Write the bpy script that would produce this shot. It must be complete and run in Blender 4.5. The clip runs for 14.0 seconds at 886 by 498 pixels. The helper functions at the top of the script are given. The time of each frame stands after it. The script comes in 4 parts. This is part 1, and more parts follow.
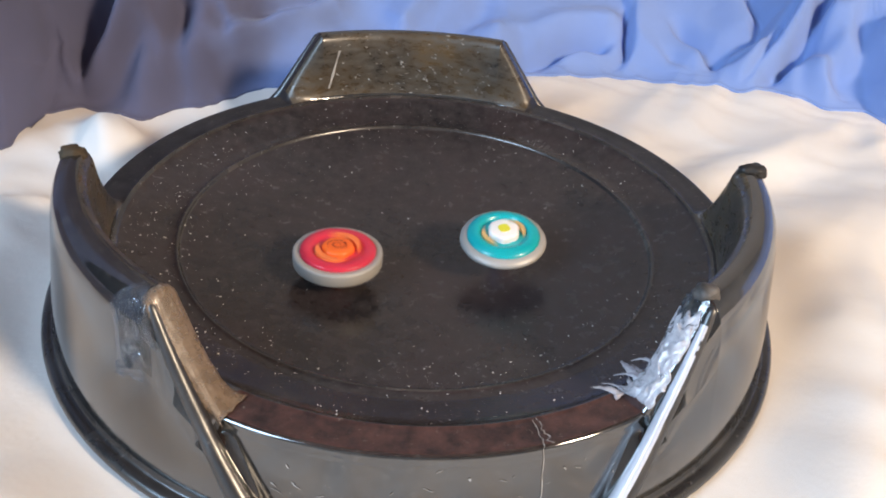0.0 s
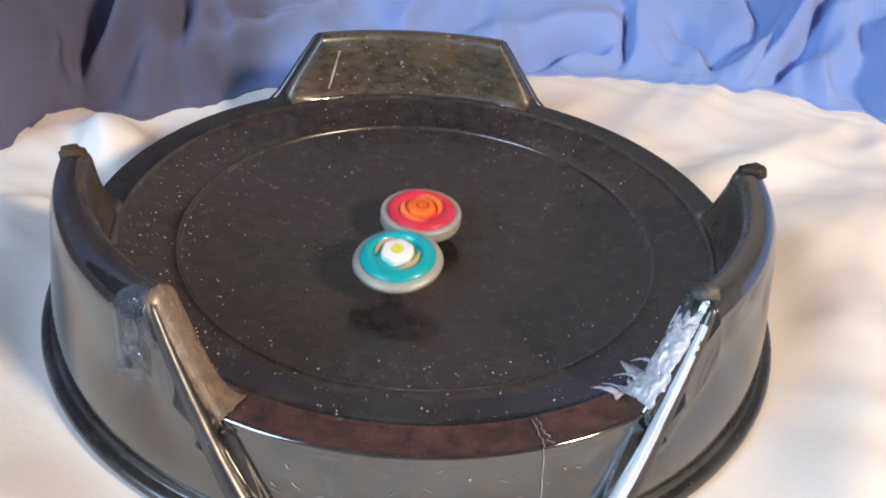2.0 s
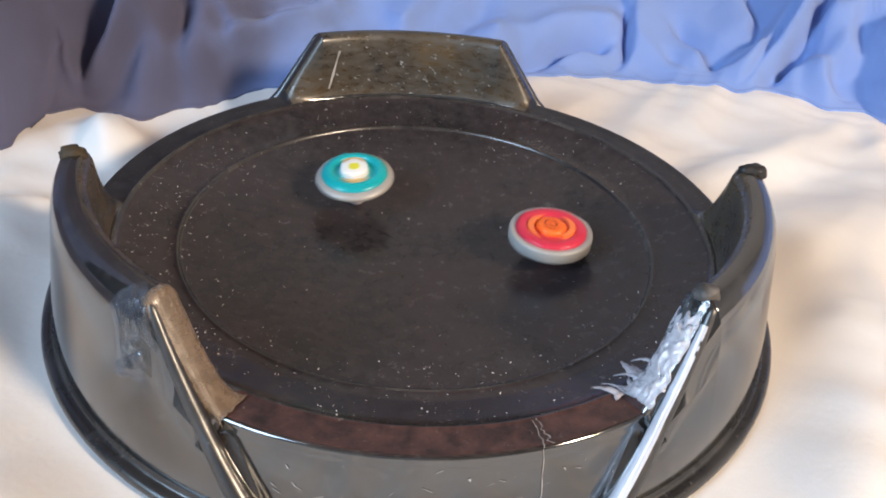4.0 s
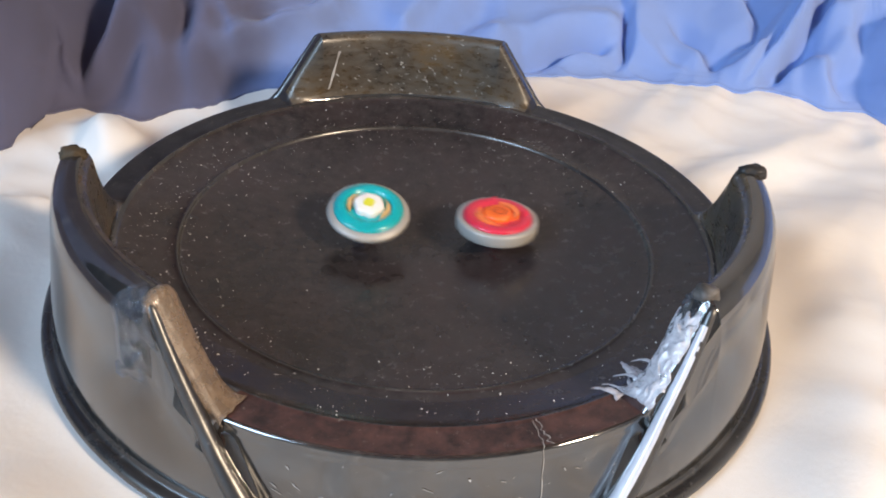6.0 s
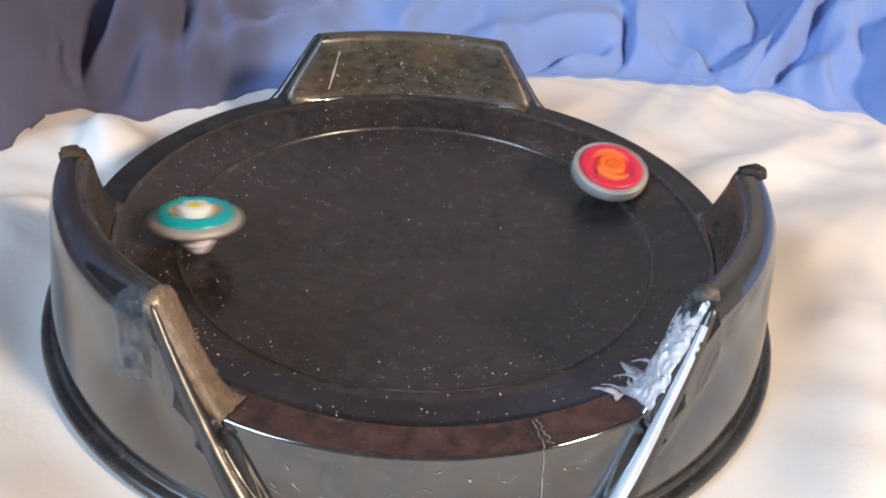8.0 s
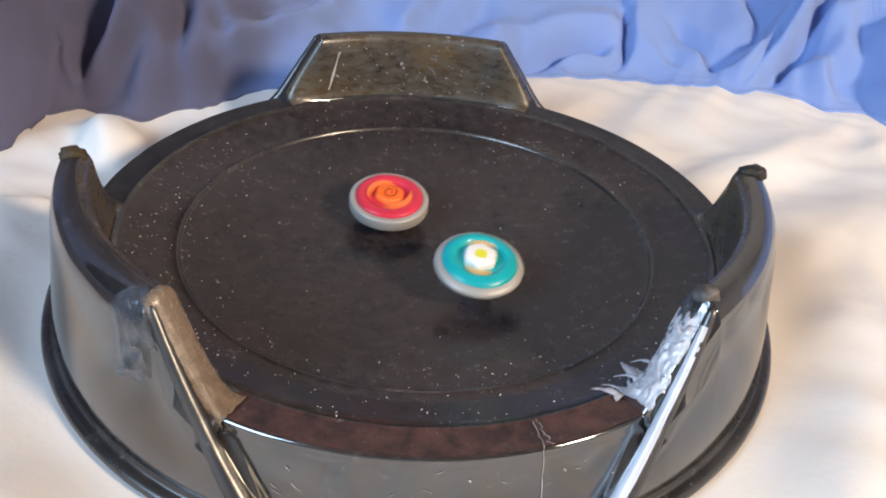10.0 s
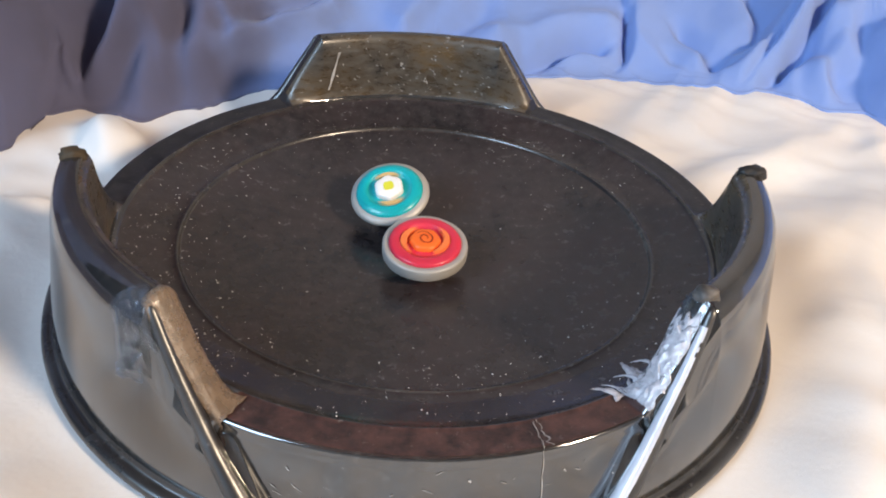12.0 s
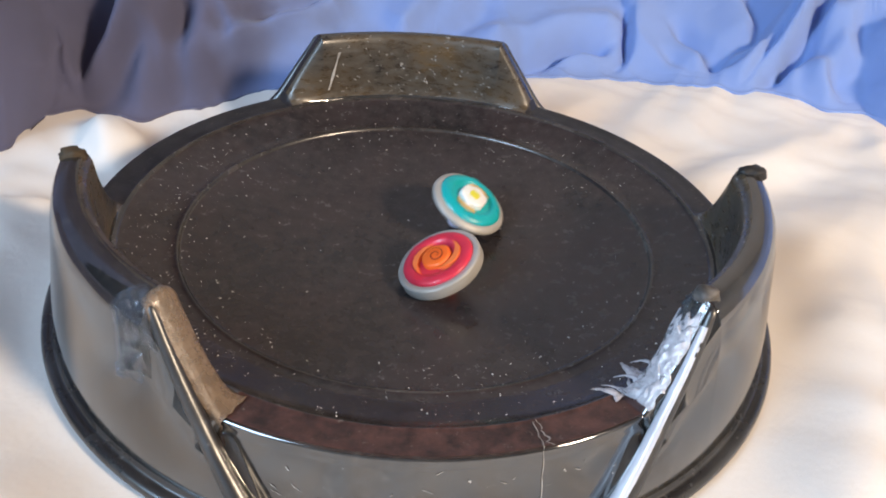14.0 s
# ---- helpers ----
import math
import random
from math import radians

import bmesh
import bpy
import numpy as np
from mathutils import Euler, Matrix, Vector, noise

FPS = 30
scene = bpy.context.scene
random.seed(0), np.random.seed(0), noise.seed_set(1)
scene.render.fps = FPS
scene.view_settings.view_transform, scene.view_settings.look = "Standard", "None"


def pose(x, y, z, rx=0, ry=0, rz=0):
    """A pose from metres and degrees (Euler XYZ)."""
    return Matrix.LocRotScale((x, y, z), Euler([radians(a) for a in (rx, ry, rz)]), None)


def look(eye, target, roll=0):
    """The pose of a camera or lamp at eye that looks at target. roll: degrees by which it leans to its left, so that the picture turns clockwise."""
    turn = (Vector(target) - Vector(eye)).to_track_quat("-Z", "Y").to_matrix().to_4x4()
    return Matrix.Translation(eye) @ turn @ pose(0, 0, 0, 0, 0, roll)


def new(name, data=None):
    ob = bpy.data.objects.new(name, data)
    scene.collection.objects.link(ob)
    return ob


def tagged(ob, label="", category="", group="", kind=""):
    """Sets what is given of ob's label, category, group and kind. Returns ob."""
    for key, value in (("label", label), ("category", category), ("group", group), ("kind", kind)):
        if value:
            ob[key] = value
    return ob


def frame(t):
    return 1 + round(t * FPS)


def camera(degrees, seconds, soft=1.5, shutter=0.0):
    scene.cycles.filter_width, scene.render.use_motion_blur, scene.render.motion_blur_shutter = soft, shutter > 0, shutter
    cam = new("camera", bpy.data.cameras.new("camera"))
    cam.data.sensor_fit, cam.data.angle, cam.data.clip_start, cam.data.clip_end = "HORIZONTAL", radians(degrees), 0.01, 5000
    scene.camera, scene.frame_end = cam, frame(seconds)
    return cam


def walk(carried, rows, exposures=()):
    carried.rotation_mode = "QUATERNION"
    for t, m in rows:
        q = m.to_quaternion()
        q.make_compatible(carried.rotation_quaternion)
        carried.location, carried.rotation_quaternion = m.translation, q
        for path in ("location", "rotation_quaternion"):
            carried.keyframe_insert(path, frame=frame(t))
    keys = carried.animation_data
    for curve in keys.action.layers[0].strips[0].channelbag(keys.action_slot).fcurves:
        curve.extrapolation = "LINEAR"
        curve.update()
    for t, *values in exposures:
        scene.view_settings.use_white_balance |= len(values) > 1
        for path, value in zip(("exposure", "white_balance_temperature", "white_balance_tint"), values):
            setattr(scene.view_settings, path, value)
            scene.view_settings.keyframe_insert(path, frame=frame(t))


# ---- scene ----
# ---- the camera: it stands on the bed's edge and droops by a hair ----
EYE = Vector((0.0064, -0.3433, 0.2437))


def gaze(pitch):
    p, y = radians(pitch), radians(1.236)
    return look(EYE, EYE + Vector((math.sin(y) * math.cos(p), math.cos(y) * math.cos(p), -math.sin(p))), 4.6)


cam = camera(59.98, 14.0, soft=1.9, shutter=0.35)
walk(cam, [(0.0, gaze(34.087)), (3.0, gaze(34.082)), (5.5, gaze(34.040)), (8.0, gaze(34.022)),
           (11.0, gaze(33.975)), (14.0, gaze(33.960))])

# ---- world and lights ----
world = bpy.data.worlds.new("world")
scene.world = world
world.use_nodes = True
wn = world.node_tree
sky = wn.nodes.new("ShaderNodeTexSky")
sky.sky_type, sky.sun_disc = "NISHITA", False
sky.sun_elevation, sky.sun_rotation = radians(35), radians(80)
wn.links.new(sky.outputs["Color"], wn.nodes["Background"].inputs["Color"])
wn.nodes["Background"].inputs["Strength"].default_value = 0.1


def area(name, m, sx, sy, watts, colour):
    data = bpy.data.lights.new(name, "AREA")
    data.shape, data.size, data.size_y, data.energy, data.color = "RECTANGLE", sx, sy, watts, colour
    ob = new(name, data)
    ob.matrix_world = m
    return ob


# cool daylight in the window's opening on one side, a warm bedside lamp on the other
area("window_light", look((-1.44, -1.25, 1.12), (0.0, 0.1, 0.0)), 0.9, 1.15, 56, (0.52, 0.74, 1.0))
area("lamp_light", look((1.25, -0.95, 1.02), (0.0, 0.1, 0.0)), 0.24, 0.24, 37, (1.0, 0.78, 0.57))


# ---- materials ----
class Nodes:
    """A small hand for building node materials."""

    def __init__(self, name):
        self.mat = bpy.data.materials.new(name)
        self.mat.use_nodes = True
        self.tree = self.mat.node_tree
        self.bsdf = self.tree.nodes["Principled BSDF"]

    def add(self, kind, **values):
        n = self.tree.nodes.new(kind)
        for key, value in values.items():
            n.inputs[key.replace("_", " ")].default_value = value
        return n

    def link(self, a, b):
        self.tree.links.new(a, b)

    def coords(self, scale=(1, 1, 1)):
        tc = self.add("ShaderNodeTexCoord")
        mp = self.add("ShaderNodeMapping")
        mp.inputs["Scale"].default_value = scale
        self.link(tc.outputs["Object"], mp.inputs["Vector"])
        return mp.outputs["Vector"]

    def noise(self, vec, scale, detail=4.0, rough=0.55):
        n = self.add("ShaderNodeTexNoise", Scale=scale, Detail=detail, Roughness=rough)
        self.link(vec, n.inputs["Vector"])
        return n.outputs["Fac"]

    def ramp(self, fac, stops):
        n = self.add("ShaderNodeValToRGB")
        n.color_ramp.elements[0].position, n.color_ramp.elements[0].color = stops[0][0], (*stops[0][1], 1)
        n.color_ramp.elements[1].position, n.color_ramp.elements[1].color = stops[-1][0], (*stops[-1][1], 1)
        for pos, col in stops[1:-1]:
            n.color_ramp.elements.new(pos).color = (*col, 1)
        self.link(fac, n.inputs["Fac"])
        return n.outputs["Color"]

    def mix(self, fac, a, b, mode="MIX"):
        n = self.tree.nodes.new("ShaderNodeMix")
        n.data_type, n.blend_type = "RGBA", mode
        for value, slot in ((fac, 0), (a, 6), (b, 7)):
            if isinstance(value, (int, float)):
                n.inputs[slot].default_value = value
            elif isinstance(value, tuple):
                n.inputs[slot].default_value = (*value, 1)
            else:
                self.link(value, n.inputs[slot])
        return n.outputs[2]

    def bump(self, height, strength, distance):
        n = self.add("ShaderNodeBump", Strength=strength, Distance=distance)
        self.link(height, n.inputs["Height"])
        self.link(n.outputs["Normal"], self.bsdf.inputs["Normal"])

    def put(self, **values):
        for key, value in values.items():
            slot = self.bsdf.inputs[key.replace("_", " ")]
            if isinstance(value, (int, float)):
                slot.default_value = value
            elif isinstance(value, tuple):
                slot.default_value = (*value, 1) if slot.type == "RGBA" else value
            else:
                self.link(value, slot)
        return self


G3 = lambda v: (v, v, v)


def black_plastic(name, rough, dust, ior, brown=0.0, spread=0.12, grain=0.08):
    m = Nodes(name)
    v = m.coords()
    fine = m.noise(v, 900, 3)
    blot = m.noise(v, 28, 6, 0.62)
    film = m.ramp(blot, [(0.38, G3(0.0)), (0.75, G3(1.0))])
    speck = m.ramp(m.noise(v, 420, 2), [(0.66, G3(0.0)), (0.74, G3(1.0))])
    col = m.mix(film, (0.008 + dust * 0.2, 0.0078 + dust * 0.2, 0.0078 + dust * 0.2), (0.014 + dust * (1 + brown), 0.0135 + dust, 0.013 + dust * (1 - brown)))
    col = m.mix(speck, col, (0.05 + dust * 2, 0.048 + dust * 2, 0.045 + dust * 2))
    r = m.ramp(blot, [(0.3, G3(rough)), (0.8, G3(rough + spread))])
    m.put(Base_Color=col, Roughness=r, IOR=ior)
    m.bump(fine, grain, 0.0004)
    return m.mat


def cloth(name, dark, light, weave, relief):
    m = Nodes(name)
    v = m.coords()
    big = m.noise(v, 7, 5)
    col = m.mix(m.ramp(big, [(0.3, G3(0.0)), (0.7, G3(1.0))]), dark, light)
    w1 = m.add("ShaderNodeTexWave", Scale=weave, Distortion=1.2, Detail=1.0)
    m.link(v, w1.inputs["Vector"])
    w2 = m.add("ShaderNodeTexWave", Scale=weave, Distortion=1.2, Detail=1.0)
    w2.bands_direction = "Y"
    m.link(v, w2.inputs["Vector"])
    thread = m.mix(0.5, w1.outputs["Color"], w2.outputs["Color"])
    crease = m.noise(v, 55, 5, 0.6)
    h = m.mix(0.96, thread, crease)
    m.put(Base_Color=col, Roughness=0.92, Sheen_Weight=0.15, Specular_IOR_Level=0.2)
    m.bump(h, relief, 0.002)
    return m.mat


def shaded_blue_cloth(name):
    """Soft periwinkle blue jersey, the dimmer light at one end painted as slate grey."""
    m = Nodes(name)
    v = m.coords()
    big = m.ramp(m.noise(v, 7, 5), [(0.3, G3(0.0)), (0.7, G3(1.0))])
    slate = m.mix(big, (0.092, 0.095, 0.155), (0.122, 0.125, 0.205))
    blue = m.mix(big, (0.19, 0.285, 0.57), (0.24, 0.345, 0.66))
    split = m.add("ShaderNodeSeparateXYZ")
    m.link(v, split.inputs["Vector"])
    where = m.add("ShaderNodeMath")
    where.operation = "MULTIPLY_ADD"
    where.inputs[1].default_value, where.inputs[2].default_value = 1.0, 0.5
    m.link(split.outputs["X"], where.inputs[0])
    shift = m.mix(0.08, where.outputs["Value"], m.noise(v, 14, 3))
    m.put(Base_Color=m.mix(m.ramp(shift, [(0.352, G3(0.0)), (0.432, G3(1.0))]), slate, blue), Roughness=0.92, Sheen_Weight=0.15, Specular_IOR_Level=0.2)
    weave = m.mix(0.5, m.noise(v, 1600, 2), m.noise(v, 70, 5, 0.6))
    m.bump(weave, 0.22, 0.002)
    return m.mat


def plain(name, colour, rough=0.4, metal=0.0, coat=0.0, vary=0.15, grain=600, trans=0.0, sss=0.0):
    m = Nodes(name)
    v = m.coords()
    n = m.noise(v, grain, 4)
    col = m.mix(m.ramp(m.noise(v, grain / 8, 3), [(0.3, G3(0.0)), (0.7, G3(1.0))]),
                tuple(c * (1 - vary) for c in colour), tuple(min(1.0, c * (1 + vary)) for c in colour))
    m.put(Base_Color=col, Roughness=rough, Metallic=metal, Coat_Weight=coat, Coat_Roughness=0.12, Transmission_Weight=trans)
    if sss:
        m.put(Subsurface_Weight=sss, Subsurface_Radius=(0.004, 0.002, 0.002), Subsurface_Scale=0.4)
    m.bump(n, 0.12, 0.0003)
    return m.mat


def clear_tape(name, tint, alpha, rough, coat=0.5):
    """Old tape: a thin film, part clear and part milky."""
    m = Nodes(name)
    v = m.coords()
    milk = m.ramp(m.noise(v, 160, 5, 0.65), [(0.35, G3(max(0.0, alpha - 0.2))), (0.7, G3(min(1.0, alpha + 0.25)))])
    m.put(Base_Color=tint, Roughness=rough, Alpha=milk, Coat_Weight=coat, Coat_Roughness=0.1)
    m.bump(m.noise(v, 300, 3), 0.35, 0.0008)
    return m.mat


def worn_face(name):
    """Black plastic rubbed grey and brown, with pale flecks lying along it."""
    m = Nodes(name)
    v = m.coords()
    broad = m.ramp(m.noise(v, 22, 5, 0.6), [(0.35, G3(0.0)), (0.68, G3(1.0))])
    smear = m.ramp(m.noise(m.coords((1.0, 1.0, 2.6)), 95, 6, 0.7), [(0.42, G3(0.0)), (0.66, G3(1.0))])
    fleck = m.ramp(m.noise(m.coords((0.7, 0.7, 1.6)), 260, 4, 0.6), [(0.66, G3(0.0)), (0.72, G3(1.0))])
    col = m.mix(broad, (0.030, 0.029, 0.028), (0.105, 0.070, 0.034))
    col = m.mix(smear, col, (0.085, 0.076, 0.062))
    col = m.mix(fleck, col, (0.36, 0.35, 0.33))
    m.put(Base_Color=col, Roughness=m.ramp(smear, [(0.0, G3(0.26)), (1.0, G3(0.5))]), IOR=1.55)
    m.bump(m.noise(v, 500, 4), 0.15, 0.0005)
    return m.mat


def bowl_plastic(name):
    """Glossy black plastic under a patchy film of brown dust, rubbed dull in places."""
    m = Nodes(name)
    v = m.coords()
    broad = m.ramp(m.noise(v, 16, 5, 0.6), [(0.35, G3(0.0)), (0.7, G3(1.0))])
    mottle = m.ramp(m.noise(v, 130, 5, 0.7), [(0.38, G3(0.0)), (0.72, G3(1.0))])
    speck = m.ramp(m.noise(v, 900, 2), [(0.68, G3(0.0)), (0.76, G3(1.0))])
    col = m.mix(broad, (0.0165, 0.0155, 0.0172), (0.042, 0.0290, 0.0295))
    col = m.mix(mottle, col, (0.046, 0.040, 0.0395))
    col = m.mix(speck, col, (0.13, 0.12, 0.11))
    r = m.mix(0.5, m.ramp(broad, [(0.0, G3(0.17)), (1.0, G3(0.28))]), m.ramp(mottle, [(0.0, G3(0.16)), (1.0, G3(0.36))]))
    m.put(Base_Color=col, Roughness=r, IOR=1.48)
    m.bump(m.noise(v, 700, 3), 0.04, 0.0004)
    return m.mat


def wall_plastic(name):
    """Polished black plastic, hazed in patches and streaked down its height."""
    m = Nodes(name)
    v = m.coords()
    haze = m.ramp(m.noise(v, 26, 6, 0.65), [(0.38, G3(0.0)), (0.72, G3(1.0))])
    streak = m.ramp(m.noise(m.coords((1.0, 1.0, 0.18)), 150, 5, 0.6), [(0.45, G3(0.0)), (0.70, G3(1.0))])
    grime = m.ramp(m.noise(v, 300, 5, 0.7), [(0.55, G3(0.0)), (0.76, G3(1.0))])
    col = m.mix(haze, (0.010, 0.010, 0.010), (0.030, 0.028, 0.025))
    col = m.mix(grime, col, (0.090, 0.085, 0.076))
    r = m.mix(0.35, m.ramp(haze, [(0.0, G3(0.05)), (1.0, G3(0.15))]), m.ramp(streak, [(0.0, G3(0.04)), (1.0, G3(0.34))]))
    m.put(Base_Color=col, Roughness=r, IOR=2.35)
    m.bump(m.noise(m.coords((1.0, 1.0, 0.3)), 60, 4), 0.10, 0.0012)
    return m.mat


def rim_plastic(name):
    """Black plastic, with a dull reddish brown reflection painted along its front stretch."""
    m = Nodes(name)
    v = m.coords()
    red_reflection = m.mix(m.ramp(m.noise(v, 110, 7, 0.72), [(0.36, G3(0.0)), (0.66, G3(1.0))]), (0.026, 0.016, 0.016), (0.105, 0.050, 0.042))
    bare = m.mix(m.ramp(m.noise(v, 70, 6, 0.7), [(0.4, G3(0.0)), (0.7, G3(1.0))]), (0.010, 0.010, 0.012), (0.030, 0.028, 0.030))
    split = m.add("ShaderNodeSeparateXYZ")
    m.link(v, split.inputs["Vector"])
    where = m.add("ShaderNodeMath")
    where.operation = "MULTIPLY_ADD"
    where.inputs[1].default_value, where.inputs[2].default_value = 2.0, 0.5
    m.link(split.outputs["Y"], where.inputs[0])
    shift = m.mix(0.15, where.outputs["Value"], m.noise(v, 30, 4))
    col = m.mix(m.ramp(shift, [(0.33, G3(0.0)), (0.42, G3(1.0))]), red_reflection, bare)
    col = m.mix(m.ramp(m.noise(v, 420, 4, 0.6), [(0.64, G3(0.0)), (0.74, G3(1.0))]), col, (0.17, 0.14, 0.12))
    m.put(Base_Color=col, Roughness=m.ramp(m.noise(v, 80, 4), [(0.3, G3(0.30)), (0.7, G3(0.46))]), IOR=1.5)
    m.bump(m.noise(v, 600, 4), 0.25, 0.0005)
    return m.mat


M_BOWL = bowl_plastic("bowl_plastic")
M_WALL = wall_plastic("wall_plastic")
M_EDGE = black_plastic("edge_plastic", 0.32, 0.02, 1.9, 0.0, 0.10, 0.03)
M_SCUFFED = worn_face("scuffed_plastic")
M_RIM = rim_plastic("reddened_rim_plastic")
M_FLANGE = black_plastic("flange_plastic", 0.24, 0.03, 1.7)
M_WORN = black_plastic("worn_edge_plastic", 0.20, 0.05, 1.75, 0.15)
M_SHEET = cloth("white_sheet", (0.74, 0.70, 0.66), (0.82, 0.79, 0.75), 900, 0.35)
M_BLANKET = shaded_blue_cloth("blue_cloth")
M_DUST = plain("dust_white", (0.75, 0.74, 0.70), 0.8)
M_RING = plain("worn_grey_metal", (0.42, 0.405, 0.375), 0.48, 0.2, vary=0.12)
M_RED = plain("red_clear_plastic", (0.66, 0.036, 0.075), 0.34, coat=0.12, vary=0.08, sss=0.3)
M_TEAL = plain("teal_clear_plastic", (0.004, 0.40, 0.43), 0.32, coat=0.15, vary=0.08, sss=0.3)
M_ORANGE = plain("orange_plastic", (1.0, 0.17, 0.025), 0.4, vary=0.08)
M_AMBER = plain("amber_plastic", (0.92, 0.22, 0.06), 0.4, vary=0.1)
M_TAN = plain("tan_plastic", (0.62, 0.42, 0.18), 0.45, vary=0.12)
M_GROOVE = plain("dark_red_groove", (0.35, 0.02, 0.01), 0.5)
M_WHITE = plain("white_plastic", (0.86, 0.84, 0.80), 0.35, vary=0.04, sss=0.2)
M_YELLOW = plain("yellow_green_paint", (0.72, 0.68, 0.05), 0.45, vary=0.08)
M_LILAC = plain("lilac_white_plastic", (0.74, 0.70, 0.85), 0.38, vary=0.05, sss=0.2)
M_REDTIP = plain("red_plastic", (0.85, 0.07, 0.05), 0.35, vary=0.1)
M_TAPE = clear_tape("clear_tape", (0.13, 0.145, 0.17), 0.22, 0.08)
M_TAPE_BROWN = clear_tape("brown_tape", (0.24, 0.18, 0.13), 0.62, 0.42, 0.08)
M_TAPE_WHITE = clear_tape("white_tape", (0.78, 0.76, 0.80), 0.50, 0.12)
M_RIDGE_GLINT = plain("ridge_glint_white", (0.66, 0.67, 0.72), 0.16, coat=0.6, vary=0.2, grain=400)
M_SCORCH = plain("brown_chewed_plastic", (0.045, 0.030, 0.014), 0.75, vary=0.5, grain=900)
M_BLACKTAPE = plain("black_tape", (0.02, 0.019, 0.018), 0.5, vary=0.3)
M_PAINT = plain("wall_paint", (0.52, 0.50, 0.48), 0.85, vary=0.04, grain=60)
M_NAVY = plain("navy_wall_paint", (0.022, 0.034, 0.075), 0.85, vary=0.05, grain=60)
M_CEIL = plain("ceiling_red_brown", (0.36, 0.22, 0.19), 0.9, vary=0.03, grain=60)
M_FLOOR = plain("floor_boards", (0.28, 0.17, 0.09), 0.5, vary=0.25, grain=20)
M_MATTRESS = plain("mattress_cloth", (0.72, 0.70, 0.66), 0.9, vary=0.05)
M_FRAY = plain("frayed_grey_plastic", (0.085, 0.078, 0.072), 0.6, vary=0.6, grain=1500)
M_MARK = plain("pale_scuff", (0.36, 0.35, 0.335), 0.6, vary=0.2)


# ---- mesh helpers ----
def mesh_from(name, verts, faces, mat, smooth=True):
    me = bpy.data.meshes.new(name)
    me.from_pydata([tuple(v) for v in verts], [], faces)
    me.materials.append(mat)
    me.polygons.foreach_set("use_smooth", [smooth] * len(me.polygons))
    me.update()
    return me


def thing(name, label, category, m=None, group="", kind=""):
    ob = new(name)
    if m is not None:
        ob.matrix_world = m
    return tagged(ob, label, category, group, kind)


def part(name, data, parent, label=""):
    ob = new(name, data)
    ob.parent = parent
    return tagged(ob, label)


def grid_faces(nu, nv, wrap=False):
    out = []
    for i in range(nu if wrap else nu - 1):
        a, b = i * nv, ((i + 1) % nu) * nv
        out += [(a + j, a + j + 1, b + j + 1, b + j) for j in range(nv - 1)]
    return out


def lathe(name, profile, mat, n=72, wobble=None, smooth=True):
    """A body of revolution about z from (r, z) pairs; wobble(angle, j) scales the radius."""
    verts = []
    for i in range(n):
        a = 2 * math.pi * i / n
        for j, (r, z) in enumerate(profile):
            k = r * (wobble(a, j) if wobble else 1.0)
            verts.append((k * math.cos(a), k * math.sin(a), z))
    faces = grid_faces(n, len(profile), True)
    return mesh_from(name, verts, [tuple(reversed(f)) for f in faces], mat, smooth)


def box_mesh(name, x0, x1, y0, y1, z0, z1, mat, bevel=0.0):
    bm = bmesh.new()
    bmesh.ops.create_cube(bm, size=1.0)
    for v in bm.verts:
        v.co = Vector(((x0 + x1) / 2 + v.co.x * (x1 - x0), (y0 + y1) / 2 + v.co.y * (y1 - y0), (z0 + z1) / 2 + v.co.z * (z1 - z0)))
    if bevel:
        bmesh.ops.bevel(bm, geom=bm.edges[:], offset=bevel, segments=3, affect="EDGES", profile=0.5)
    me = bpy.data.meshes.new(name)
    bm.to_mesh(me)
    bm.free()
    me.materials.append(mat)
    return me


def smooth01(x):
    x = min(1.0, max(0.0, x))
    return x * x * (3 - 2 * x)


def spline(points, x):
    """A smooth height through a few (x, y) pairs."""
    if x <= points[0][0]:
        return points[0][1]
    for (x0, y0), (x1, y1) in zip(points, points[1:]):
        if x <= x1:
            return y0 + (y1 - y0) * smooth01((x - x0) / (x1 - x0))
    return points[-1][1]


